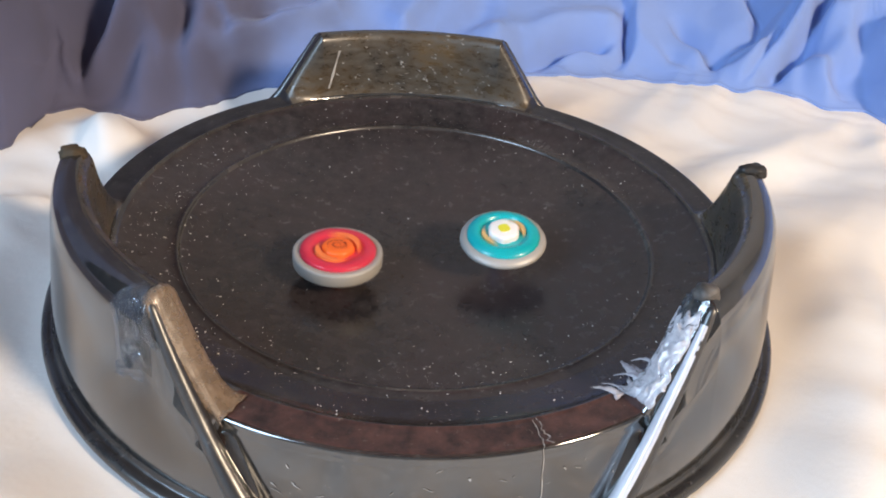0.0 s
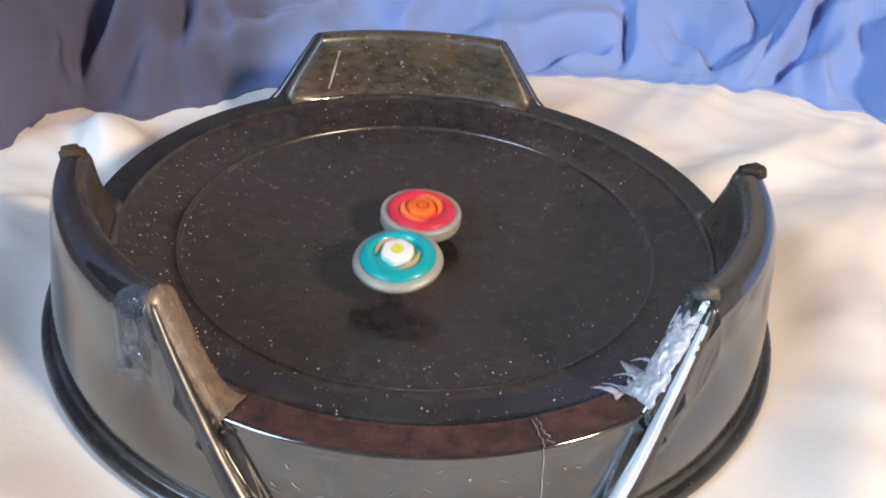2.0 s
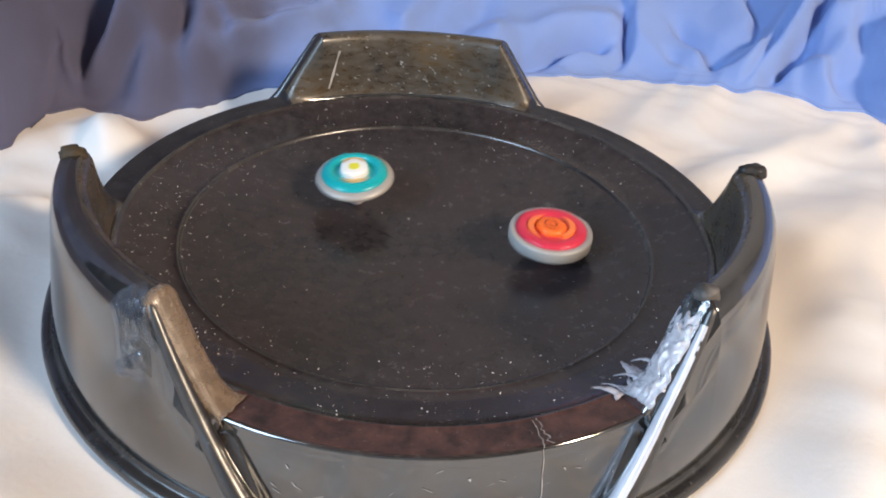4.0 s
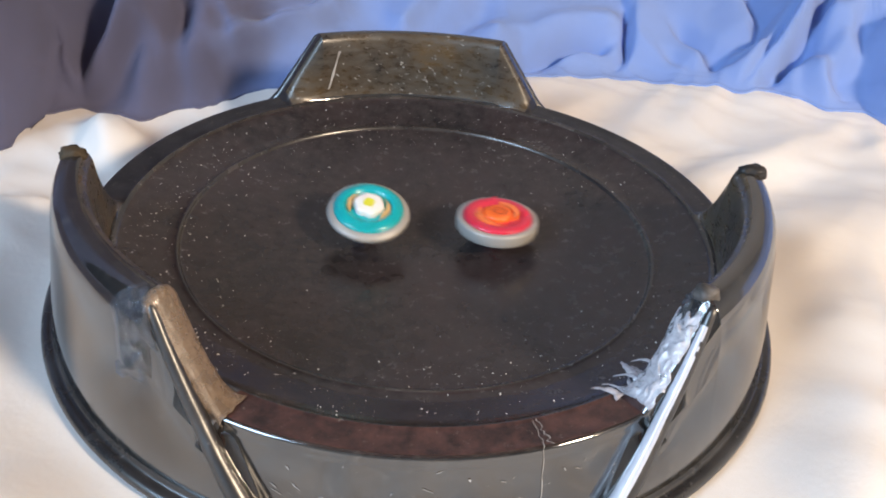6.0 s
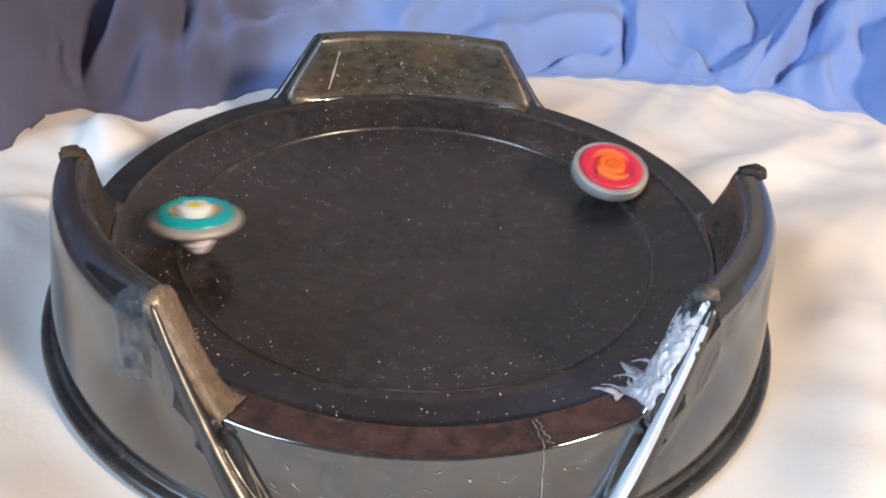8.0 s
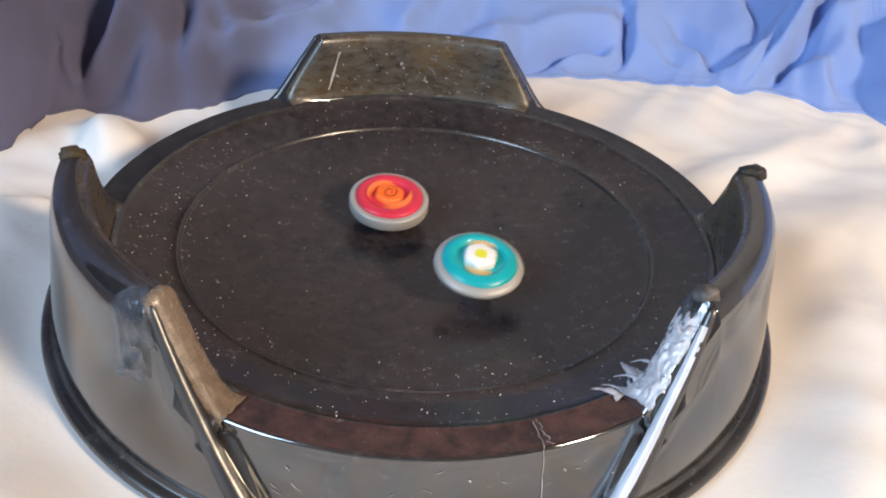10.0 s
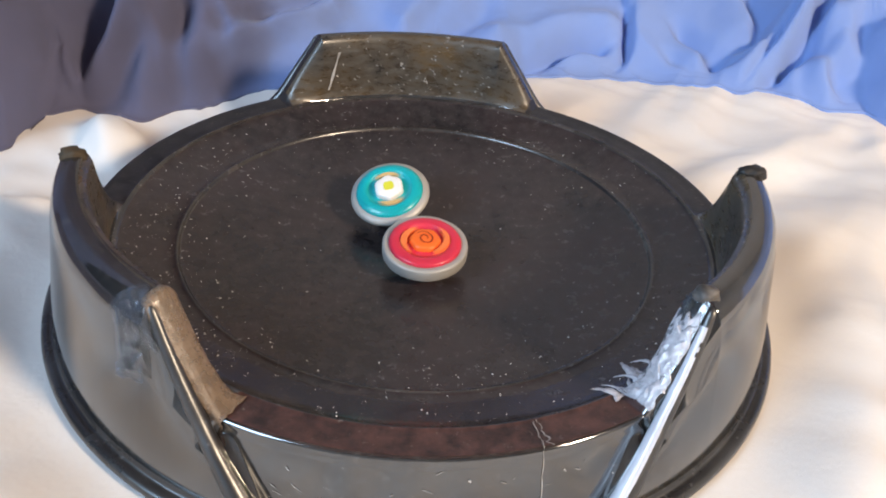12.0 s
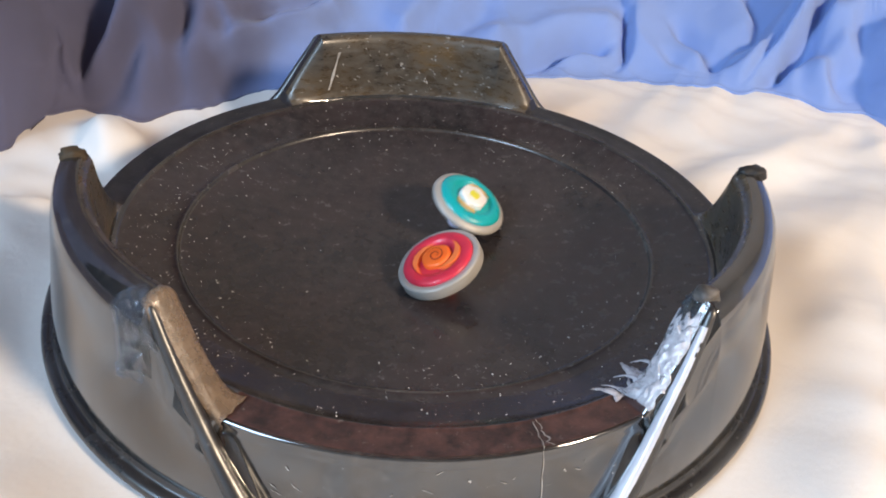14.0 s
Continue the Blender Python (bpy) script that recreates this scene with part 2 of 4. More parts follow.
# ---- the room round the bed: plain walls, ceiling, floor ----
def room():
    def structure(name, me, label):
        tagged(new(name, me), label, "wall", kind="structure")
    structure("wall_north", box_mesh("wall_north", -1.8, 1.8, 1.30, 1.42, -0.55, 1.95, M_PAINT), "plain painted bedroom wall")
    structure("wall_south", box_mesh("wall_south", -1.8, 1.8, -2.12, -2.0, -0.55, 1.95, M_PAINT), "plain painted bedroom wall")
    structure("wall_east", box_mesh("wall_east", 1.8, 1.92, -2.12, 1.42, -0.55, 1.95, M_PAINT), "plain painted bedroom wall")
    # the west wall in four pieces round its window opening
    bm = bmesh.new()
    for y0, y1, z0, z1 in ((-2.12, 1.42, -0.55, 0.55), (-2.12, 1.42, 1.75, 1.95), (-2.12, -1.72, 0.55, 1.75), (-0.78, 1.42, 0.55, 1.75)):
        r = bmesh.ops.create_cube(bm, size=1.0)
        for v in r["verts"]:
            v.co = Vector((-1.50 + v.co.x * 0.12, (y0 + y1) / 2 + v.co.y * (y1 - y0), (z0 + z1) / 2 + v.co.z * (z1 - z0)))
    me = bpy.data.meshes.new("wall_west")
    bm.to_mesh(me)
    bm.free()
    # unseen wall, navy so the arena's tall wall mirrors a dark side
    me.materials.append(M_NAVY)
    structure("wall_west", me, "unseen wall with a window opening, navy for dark reflections")
    # unseen ceiling, reddish brown only so the rim and bowl mirror that tint
    tagged(new("ceiling", box_mesh("ceiling", -1.92, 1.92, -2.12, 1.42, 1.95, 2.05, M_CEIL)), "unseen reddish brown ceiling that tints the arena's reflections", "ceiling", kind="structure")
    tagged(new("floor", box_mesh("floor", -1.92, 1.92, -2.12, 1.42, -0.65, -0.55, M_FLOOR)), "brown floor under the bed", "floor", kind="structure")


room()


# ---- the bed: mattress, white sheet, blue cloth ----
HEM = [(-0.95, 0.02), (-0.40, 0.03), (-0.300, 0.045), (-0.268, 0.090), (-0.262, 0.140), (-0.245, 0.158), (-0.206, 0.150), (-0.177, 0.173),
       (-0.123, 0.209), (0.0, 0.250), (0.093, 0.281), (0.163, 0.290), (0.231, 0.270), (0.256, 0.258), (0.279, 0.264), (0.298, 0.252),
       (0.320, 0.235), (0.345, 0.233), (0.358, 0.205), (0.42, 0.185), (0.95, 0.10)]


def wrinkle(x, y, seed, sx, sy, turn=0.0):
    c, s = math.cos(turn), math.sin(turn)
    u, v = (x * c + y * s) * sx, (y * c - x * s) * sy
    w = noise.noise((u * 0.6 + 3.1, v * 0.6, seed)) * 0.9
    return 1.0 - 2.0 * abs(noise.noise((u + w, v + w, seed + 7.3)))


def sheet_height(x, y):
    r = math.hypot(x, y)
    free = smooth01((r - 0.186) / 0.05)
    z = 0.0065 * wrinkle(x, y, 1.0, 5.0, 14.0, 0.55) + 0.0040 * wrinkle(x, y, 5.0, 18.0, 7.0, -0.5) + 0.010 * noise.noise((x * 4, y * 4, 9.0))
    z += 0.002 * wrinkle(x, y, 12.0, 30.0, 12.0, 0.9)
    ang = math.atan2(y, x)
    z += 0.009 * math.exp(-max(0.0, r - 0.2) / 0.10) * noise.noise((math.cos(ang) * 7, math.sin(ang) * 7, r * 3))
    lean_x = x + 0.35 * (y - 0.112) + 0.004 * noise.noise((x * 60, y * 60, 3.0))
    hump = 0.019 * math.exp(-(((lean_x + 0.208) / 0.019) ** 2 + ((y - 0.114) / 0.026) ** 2) ** 1.5) + 0.003 * math.exp(-((x + 0.212 + 0.5 * (y - 0.11)) / 0.004) ** 2 - ((y - 0.105) / 0.02) ** 2)
    return -0.002 + free * (z + 0.004) + hump * smooth01((r - 0.19) / 0.02)


def bed():
    base = thing("bed", "white made bed with a thick mattress", "bed")
    part("mattress", box_mesh("mattress", -1.0, 1.0, -0.75, 1.2, -0.30, -0.022, M_MATTRESS, 0.03), base)
    part("bed_base", box_mesh("bed_base", -0.98, 0.98, -0.73, 1.18, -0.55, -0.302, M_FLOOR, 0.01), base)
    nx, ny = 420, 420
    verts = []
    for i in range(nx):
        for j in range(ny):
            x, y = -1.0 + 2.0 * i / (nx - 1), -0.75 + 1.95 * j / (ny - 1)
            verts.append((x, y, sheet_height(x, y)))
    me = mesh_from("bed_sheet", verts, [tuple(reversed(f)) for f in grid_faces(nx, ny)], M_SHEET)
    tagged(new("bed_sheet", me), "rumpled warm white cotton sheet on the bed", "bed sheet")


bed()

# folds of the cloth: their lines in plan from back to front, width, height (below zero: a crease), share of the width on the steep side
FOLDS = [
    ([(0.156, 0.283), (0.168, 0.304), (0.172, 0.326), (0.167, 0.36)], 0.022, 0.009, 0.14),
    ([(0.155, 0.3), (0.164, 0.311), (0.167, 0.332)], 0.004, -0.012, 1.0),
    ([(0.145, 0.324), (0.092, 0.308), (0.055, 0.288)], 0.016, 0.012, 0.22),
    ([(0.134, 0.311), (0.077, 0.294)], 0.008, -0.02, 1.0),
    ([(0.162, 0.3), (0.142, 0.296), (0.119, 0.298)], 0.008, 0.006, 0.5),
    ([(0.216, 0.32), (0.229, 0.305), (0.236, 0.295)], 0.006, -0.01, 1.0),
    ([(0.273, 0.336), (0.277, 0.315), (0.267, 0.298), (0.244, 0.295)], 0.007, -0.01, 1.0),
    ([(0.203, 0.298), (0.219, 0.287), (0.245, 0.283)], 0.006, -0.008, 1.0),
    ([(0.316, 0.311), (0.305, 0.294), (0.287, 0.281), (0.257, 0.259)], 0.018, 0.0224, 0.12),
    ([(0.323, 0.309), (0.312, 0.290), (0.295, 0.277), (0.270, 0.261)], 0.005, -0.022, 1.0),
    ([(0.296, 0.298), (0.276, 0.285), (0.257, 0.268)], 0.0035, -0.012, 1.0),
    ([(0.346, 0.296), (0.334, 0.287), (0.307, 0.293)], 0.015, 0.0087, 0.4),
    ([(0.354, 0.261), (0.33, 0.268), (0.311, 0.259)], 0.012, 0.0078, 0.4),
    ([(0.314, 0.281), (0.321, 0.263), (0.332, 0.246)], 0.009, -0.0087, 1.0),
    ([(0.282, 0.273), (0.305, 0.254), (0.332, 0.237), (0.351, 0.235)], 0.015, 0.0062, 0.4),
    ([(0.354, 0.24), (0.347, 0.251), (0.331, 0.253)], 0.009, -0.0074, 1.0),
    ([(0.346, 0.268), (0.351, 0.275), (0.355, 0.279)], 0.009, -0.0099, 1.0),
    ([(-0.246, 0.169), (-0.223, 0.178), (-0.203, 0.193)], 0.011, 0.013, 0.5),
    ([(-0.254, 0.165), (-0.242, 0.184), (-0.229, 0.191)], 0.010, -0.012, 1.0),
    ([(-0.218, 0.17), (-0.201, 0.18), (-0.186, 0.205)], 0.010, -0.010, 1.0),
    ([(-0.189, 0.178), (-0.169, 0.2), (-0.15, 0.228)], 0.018, 0.009, 0.7),
    ([(-0.155, 0.224), (-0.129, 0.252), (-0.095, 0.288)], 0.006, -0.01, 1.0),
    ([(-0.15, 0.227), (-0.12, 0.251), (-0.085, 0.285)], 0.014, 0.009, 0.8),
    ([(-0.268, 0.118), (-0.266, 0.127), (-0.265, 0.128)], 0.012, 0.014, 0.4),
    ([(-0.264, 0.143), (-0.259, 0.152), (-0.233, 0.159)], 0.009, -0.009, 1.0),
    ([(-0.264, 0.157), (-0.258, 0.16), (-0.246, 0.169)], 0.009, 0.009, 0.5),
    ([(-0.264, 0.16), (-0.263, 0.16), (-0.264, 0.142)], 0.008, -0.007, 1.0),
    ([(0.041, 0.331), (0.032, 0.311), (0.013, 0.29)], 0.012, -0.008, 1.0),
    ([(-0.008, 0.318), (-0.025, 0.293)], 0.014, 0.008, 0.6),
]


def blanket_height(x, y, v):
    z = 0.012 * smooth01(v / 0.022) + 0.62 * max(0.0, v - 0.01) * (1 - 0.35 * smooth01(v / 0.5))
    grow = smooth01(v / 0.06)
    # the heap rises towards both ends and sags in the middle
    z += grow * (0.55 * max(0.0, -0.08 - x) ** 1.15 + 0.30 * max(0.0, x - 0.2) ** 1.2)
    # added height out of view, shading this end of the cloth from the window
    z += 0.34 * smooth01((-0.315 - x) / 0.16) * smooth01(v / 0.12)
    near, fold = smooth01(v / 0.03), 0.0
    wx, wy = x + 0.006 * noise.noise((x * 22, y * 22, 2.0)), y + 0.006 * noise.noise((x * 22, y * 22, 8.0))
    for pts, w, h, steep in FOLDS:
        if min(abs(wx - p[0]) + abs(wy - p[1]) for p in pts) > 0.10:
            continue
        best = None
        for (x0, y0), (x1, y1) in zip(pts, pts[1:]):
            dx, dy = x1 - x0, y1 - y0
            ln = math.hypot(dx, dy)
            s = ((wx - x0) * dx + (wy - y0) * dy) / ln
            over = max(0.0, -s, s - ln)
            d = ((wx - x0) * dy - (wy - y0) * dx) / ln
            if best is None or math.hypot(over, d) < best[0]:
                best = (math.hypot(over, d), d, over)
        _, d, over = best
        side = steep if d < 0 else 1.0
        fold += (1.6 if wx < 0 else 1.3) * h * math.exp(-(d / (w * side)) ** 2 - (over / max(0.012, w)) ** 2) * near
    fold += grow * (0.007 * noise.noise((x * 13 + 2.0, y * 13, 21.0)) + 0.004 * wrinkle(x, y, 23.0, 7.0, 11.0, 0.7)
                 + 0.0022 * wrinkle(x, y, 31.0, 12.0, 18.0, -0.5) + 0.0006 * wrinkle(x, y, 41.0, 40.0, 60.0, 0.3))
    push = 0.9 * smooth01((0.05 - x) / 0.15)
    return -push * fold, z + (1 - 0.3 * push) * fold + sheet_height(x, y) * (1 - grow) + 0.002


def heaped_cloth():
    nx, nv = 760, 230
    verts = []
    for i in range(nx):
        q = 2 * i / (nx - 1) - 1
        x = 0.45 * q + 0.53 * q ** 3
        for j in range(nv):
            v = 0.72 * (j / (nv - 1)) ** 1.9
            y = spline(HEM, x) + v
            dy, z = blanket_height(x, y, v)
            verts.append((x, y + dy, z))
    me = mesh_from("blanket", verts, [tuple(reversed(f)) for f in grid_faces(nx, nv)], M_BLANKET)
    ob = tagged(new("blanket", me), "crumpled periwinkle blue cloth heaped in deep folds, shaded end painted slate", "blanket")
    sol = ob.modifiers.new("thick", "SOLIDIFY")
    sol.thickness, sol.offset = 0.0025, -1


heaped_cloth()


def cloth_arm():
    """The low end of the heap that trails along the bed beside the arena."""
    n = 160
    verts = []
    for i in range(n):
        for j in range(n):
            x, y = -0.80 + 0.48 * i / (n - 1), -0.45 + 0.55 * j / (n - 1)
            edge = -0.335 + 0.012 * noise.noise((y * 9, 3.0, 1.0)) + 0.05 * smooth01((-0.15 - y) / 0.3)
            k = smooth01((edge - x) / 0.05) * smooth01((x + 0.80) / 0.06) * smooth01((y + 0.45) / 0.06)
            z = 0.055 + 0.016 * wrinkle(x, y, 51.0, 9.0, 5.0, 0.4) + 0.012 * noise.noise((x * 9, y * 9, 4.0))
            verts.append((x, y, sheet_height(x, y) * (1 - k) - 0.004 + (z + 0.006) * k))
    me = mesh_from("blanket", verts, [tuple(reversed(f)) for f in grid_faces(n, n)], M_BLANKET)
    tagged(new("blanket", me), "blue cloth trailing in low folds beside the arena, painted in shaded slate", "blanket")


cloth_arm()

# ---- the battle arena: one moulded shell, described by its profile at each angle ----
TURN, TAB_TOP, TAB_RIM, TAB_FOOT = 0.0948, 0.384, 0.556, 0.70
BOWL_DEEP, BOWL_CURVE = 0.0100, 0.95


def bowl_z(r):
    return BOWL_DEEP + BOWL_CURVE * r * r


INNER = [(r, bowl_z(r)) for r in [0.00002] + [0.119 * (k / 26) for k in range(1, 27)]] + \
        [(0.1203, 0.0238), (0.1208, 0.0241), (0.12105, 0.0246), (0.1214, 0.0252), (0.1220, 0.0255), (0.1228, 0.0253), (0.1240, 0.0249), (0.130, 0.0269), (0.137, 0.0293),
         (0.143, 0.0314), (0.1472, 0.0329), (0.1480, 0.0335), (0.1485, 0.0343), (0.1499, 0.0347)]
LOW = [(0.1499, 0.0347), (0.1508, 0.0344), (0.1522, 0.0345), (0.1548, 0.0347), (0.1565, 0.0348), (0.1580, 0.0349), (0.1596, 0.0351), (0.1612, 0.0353),
       (0.1626, 0.0356), (0.1637, 0.0357), (0.1646, 0.0354), (0.1652, 0.0346), (0.1655, 0.0330)]
HIGH = [(0.1499, 0.0347), (0.1508, 0.0362), (0.1512, 0.0440), (0.1517, 0.0540), (0.1523, 0.0640), (0.1530, 0.0718), (0.1541, 0.0748), (0.1562, 0.0762),
        (0.1598, 0.0766), (0.1630, 0.0757), (0.1658, 0.0735), (0.1682, 0.0690), (0.1702, 0.0620)]
WALL_Z = [0.0315 - 0.0243 * k / 35 for k in range(36)]
FLANGE = [(0.1799, 0.0062), (0.1804, 0.0050), (0.1811, 0.0045), (0.1820, 0.0047), (0.1838, 0.0045), (0.1852, 0.0035), (0.1858, 0.0018), (0.1853, 0.0002)]


def tab_share(theta, half):
    """How far an angle lies within the nearest of the three tall walls, in radians (positive inside)."""
    best = -9.0
    for c in (90, 210, 330):
        d = (theta - radians(c) - TURN + math.pi) % (2 * math.pi) - math.pi
        best = max(best, half - abs(d))
    return best


def outer_profile(theta):
    """The (r, z) pairs from the bowl's edge over rim or tall wall down to the foot, at one angle."""
    k = min(1.0, max(0.0, tab_share(theta, TAB_RIM) / (TAB_RIM - TAB_TOP)))
    pts = [(a[0] + (b[0] - a[0]) * k, a[1] + (b[1] - a[1]) * k) for a, b in zip(LOW, HIGH)]
    lift = pts[-1][1]
    for n, z in enumerate(WALL_Z):
        f = (0.033 - z) / 0.033
        half = TAB_RIM + (TAB_FOOT - TAB_RIM) * f
        m = smooth01(tab_share(theta, half) / 0.06 + 0.5)
        low_r = 0.1657 + 0.0118 * f
        high_r = 0.1715 + 0.0083 * (1 - (1 - f) ** 2.2)
        blend = max(smooth01(k * 6.0), smooth01(f * 5.0))
        zz = z + (lift - 0.033) * (1 - f) ** 3 * 0.75 if lift > 0.033 else z
        pts.append((low_r + (high_r - low_r) * m * blend, zz))
    return pts


OUT_N = len(LOW) + len(WALL_Z)


def shell(theta, j, off=0.0):
    """A point of the outer shell at an angle and a running index of its profile, lifted off it by a distance."""
    p = outer_profile(theta)
    j = j if j < 12 else 12 + (j - 12) * len(WALL_Z) / 9
    j = min(max(j, 0.0), len(p) - 1.001)
    i = int(j)
    f = j - i
    r, z = p[i][0] + (p[i + 1][0] - p[i][0]) * f, p[i][1] + (p[i + 1][1] - p[i][1]) * f
    tr, tz = p[i + 1][0] - p[i][0], p[i + 1][1] - p[i][1]
    ln = math.hypot(tr, tz) or 1.0
    r, z = r - tz / ln * off, z + tr / ln * off
    return Vector((r * math.cos(theta), r * math.sin(theta), z))


def revolve(name, rings, mats, wrap=False, pick=None):
    """Faces between neighbouring profiles; rings: (angle, profile); pick(angle, step) chooses among the materials."""
    verts = [(r * math.cos(a), r * math.sin(a), z) for a, prof in rings for r, z in prof]
    nv = len(rings[0][1])
    me = mesh_from(name, verts, grid_faces(len(rings), nv, wrap), mats[0])
    for mat in mats[1:]:
        me.materials.append(mat)
    if pick:
        me.polygons.foreach_set("material_index", [pick(rings[k // (nv - 1)][0], k % (nv - 1)) for k in range(len(me.polygons))])
    return me


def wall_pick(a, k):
    """Plain wall, the rubbed inner face of a tall wall, or the reddened flat rim."""
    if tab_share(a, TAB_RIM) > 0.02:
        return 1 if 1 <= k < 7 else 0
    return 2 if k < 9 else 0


def bowl_pick(a, k):
    return 1 if 27 <= k < 32 or k >= len(INNER) - 3 else 0


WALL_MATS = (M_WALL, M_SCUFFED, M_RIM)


def arena():
    ob = thing("battle_arena", "glossy black plastic arena with three tall walls, dusty and taped", "toy arena")
    n = 240
    full = [2 * math.pi * i / n for i in range(n + 1)]

    def solid(o, t):
        s = o.modifiers.new("thick", "SOLIDIFY")
        s.thickness, s.offset, s.use_rim = t, -1, False
    solid(part("bowl", revolve("bowl", [(a, INNER) for a in full[:-1]], (M_BOWL, M_WORN), True, bowl_pick), ob, "shallow black bowl with a raised ring"), 0.0016)
    cut = TAB_FOOT + 0.05
    for c in (90, 210, 330):
        mid = radians(c) + TURN
        span = [mid - cut + 2 * cut * i / 640 for i in range(641)]
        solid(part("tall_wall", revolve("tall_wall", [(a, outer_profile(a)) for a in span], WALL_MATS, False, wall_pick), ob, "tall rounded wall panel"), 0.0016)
        gap = 2 * math.pi / 3 - 2 * cut
        span = [mid + cut + gap * i / 60 for i in range(61)]
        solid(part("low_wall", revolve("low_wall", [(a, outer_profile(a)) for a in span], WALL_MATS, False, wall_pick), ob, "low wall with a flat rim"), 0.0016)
    foot = [(a, [outer_profile(a)[-1]] + FLANGE) for a in [2 * math.pi * i / 720 for i in range(720)]]
    solid(part("foot_flange", revolve("foot_flange", foot, (M_FLANGE,), True), ob, "rounded foot flange"), 0.0012)
    return ob


ARENA = arena()


def edge_ridge(mid, side, taped=False):
    """The rounded ridge down one sloping end of a tall wall, from its top corner to the foot."""
    path = []
    for i in range(25):
        s = i / 24
        a = mid + side * (TAB_TOP - 0.004 + (TAB_RIM - 0.022 - TAB_TOP) * s)
        r = 0.1632 + 0.0068 * s
        path.append((Vector((r * math.cos(a), r * math.sin(a), 0.0742 - 0.0392 * s)), 0.0021 + 0.0011 * s))
    for i in range(1, 25):
        s = i / 24
        a = mid + side * (TAB_RIM - 0.026 + (TAB_FOOT - TAB_RIM) * s)
        r = 0.1700 + 0.0098 * s
        path.append((Vector((r * math.cos(a), r * math.sin(a), 0.0350 - 0.0285 * s)), 0.0032 + 0.0014 * s))
    pts = [p for p, _ in path]
    for _ in range(3):
        pts = [pts[0]] + [(pts[k - 1] + pts[k] * 2 + pts[k + 1]) / 4 for k in range(1, len(pts) - 1)] + [pts[-1]]
    n, verts = 24, []
    for k, p in enumerate(pts):
        d = (pts[min(k + 1, len(pts) - 1)] - pts[max(k - 1, 0)]).normalized()
        out = Vector((p.x, p.y, 0)).normalized()
        u = (out - d * out.dot(d)).normalized()
        w = d.cross(u)
        rad = path[k][1] * (0.6 if k == 0 else 1.0) * (1 + 0.05 * noise.noise((p.x * 200, p.y * 200, p.z * 200)))
        verts += [p + (u * math.cos(6.2831853 * q / n) + w * math.sin(6.2831853 * q / n)) * rad for q in range(n)]
    faces = [(k * n + q, k * n + (q + 1) % n, (k + 1) * n + (q + 1) % n, (k + 1) * n + q) for k in range(len(pts) - 1) for q in range(n)]
    faces.append(tuple(range(n))[::-1])
    me = mesh_from("edge_ridge", verts, faces, M_EDGE)
    label = "glossy rounded ridge of the wall's end"
    if taped:
        me.materials.append(M_RIDGE_GLINT)
        label = "taped ridge with a white highlight painted on"
        # highlight painted white on the faces turned up towards the window
        for f in me.polygons:
            k = f.index // n
            if k > 3 and f.normal.dot(Vector((-0.55, -0.25, 0.80)).normalized()) > 0.66 + 0.10 * noise.noise((k * 0.5, f.index * 0.1, 2.0)):
                f.material_index = 1
    part("edge_ridge", me, ARENA, label)


for wall_at in (90, 210, 330):
    for end in (-1, 1):
        edge_ridge(radians(wall_at) + TURN, end, wall_at == 330 and end == -1)


def tape(name, label, t0, t1, j0, j1, mat, seed, ragged=0.15, off=0.0006, crumple=0.0006):
    """A strip of old tape that follows the shell, with torn edges."""
    nu, nv = 34, 34
    verts = []
    for i in range(nu):
        for j in range(nv):
            u, v = i / (nu - 1), j / (nv - 1)
            e = ragged * noise.noise((v * 5, seed, 1.0))
            e2 = ragged * noise.noise((u * 5, seed, 4.0))
            th = t0 + (t1 - t0) * (u + e * u)
            ja, jb = j0[0] + (j0[1] - j0[0]) * u ** 3, j1[0] + (j1[1] - j1[0]) * u
            jj = ja + (jb - ja) * min(1.05, v + e2 * v)
            lift = off + crumple * abs(noise.noise((u * 7, v * 7, seed))) * 2
            verts.append(shell(th, jj, lift))
    me = mesh_from(name, verts, grid_faces(nu, nv), mat)
    ob = part(name, me, ARENA, label)
    s = ob.modifiers.new("thick", "SOLIDIFY")
    s.thickness = 0.00012
    return ob


def tape_patch(name, label, corners, mat, seed, off=0.0006, crumple=0.0006):
    """A four-cornered bit of tape on the shell; corners: (degrees, profile step), in turn round the patch."""
    n = 30
    verts = []
    for i in range(n):
        for j in range(n):
            u, v = i / (n - 1), j / (n - 1)
            u += 0.03 * noise.noise((v * 6, seed, 2.0)) * (1 if i in (0, n - 1) else 0)
            v += 0.04 * noise.noise((u * 6, seed, 5.0)) * (1 if j in (0, n - 1) else 0)
            w = ((1 - u) * (1 - v), u * (1 - v), u * v, (1 - u) * v)
            deg, step = (sum(k * c[q] for k, c in zip(w, corners)) for q in (0, 1))
            verts.append(shell(at(deg), step, off + crumple * 2 * abs(noise.noise((u * 4, v * 4, seed)))))
    ob = part(name, mesh_from(name, verts, grid_faces(n, n), mat), ARENA, label)
    s = ob.modifiers.new("thick", "SOLIDIFY")
    s.thickness = 0.00012


# sizes of the two tops: wheel radius, underside and thickness of the wheel, height of the centre bolt
RED_R, RED_LOW, RED_THICK, RED_CAP = 0.02194, 0.01050, 0.00610, 0.02044
TEAL_R, TEAL_LOW, TEAL_THICK, TEAL_CAP = 0.02208, 0.01583, 0.00481, 0.02577



def at(deg):
    return radians(deg) + TURN


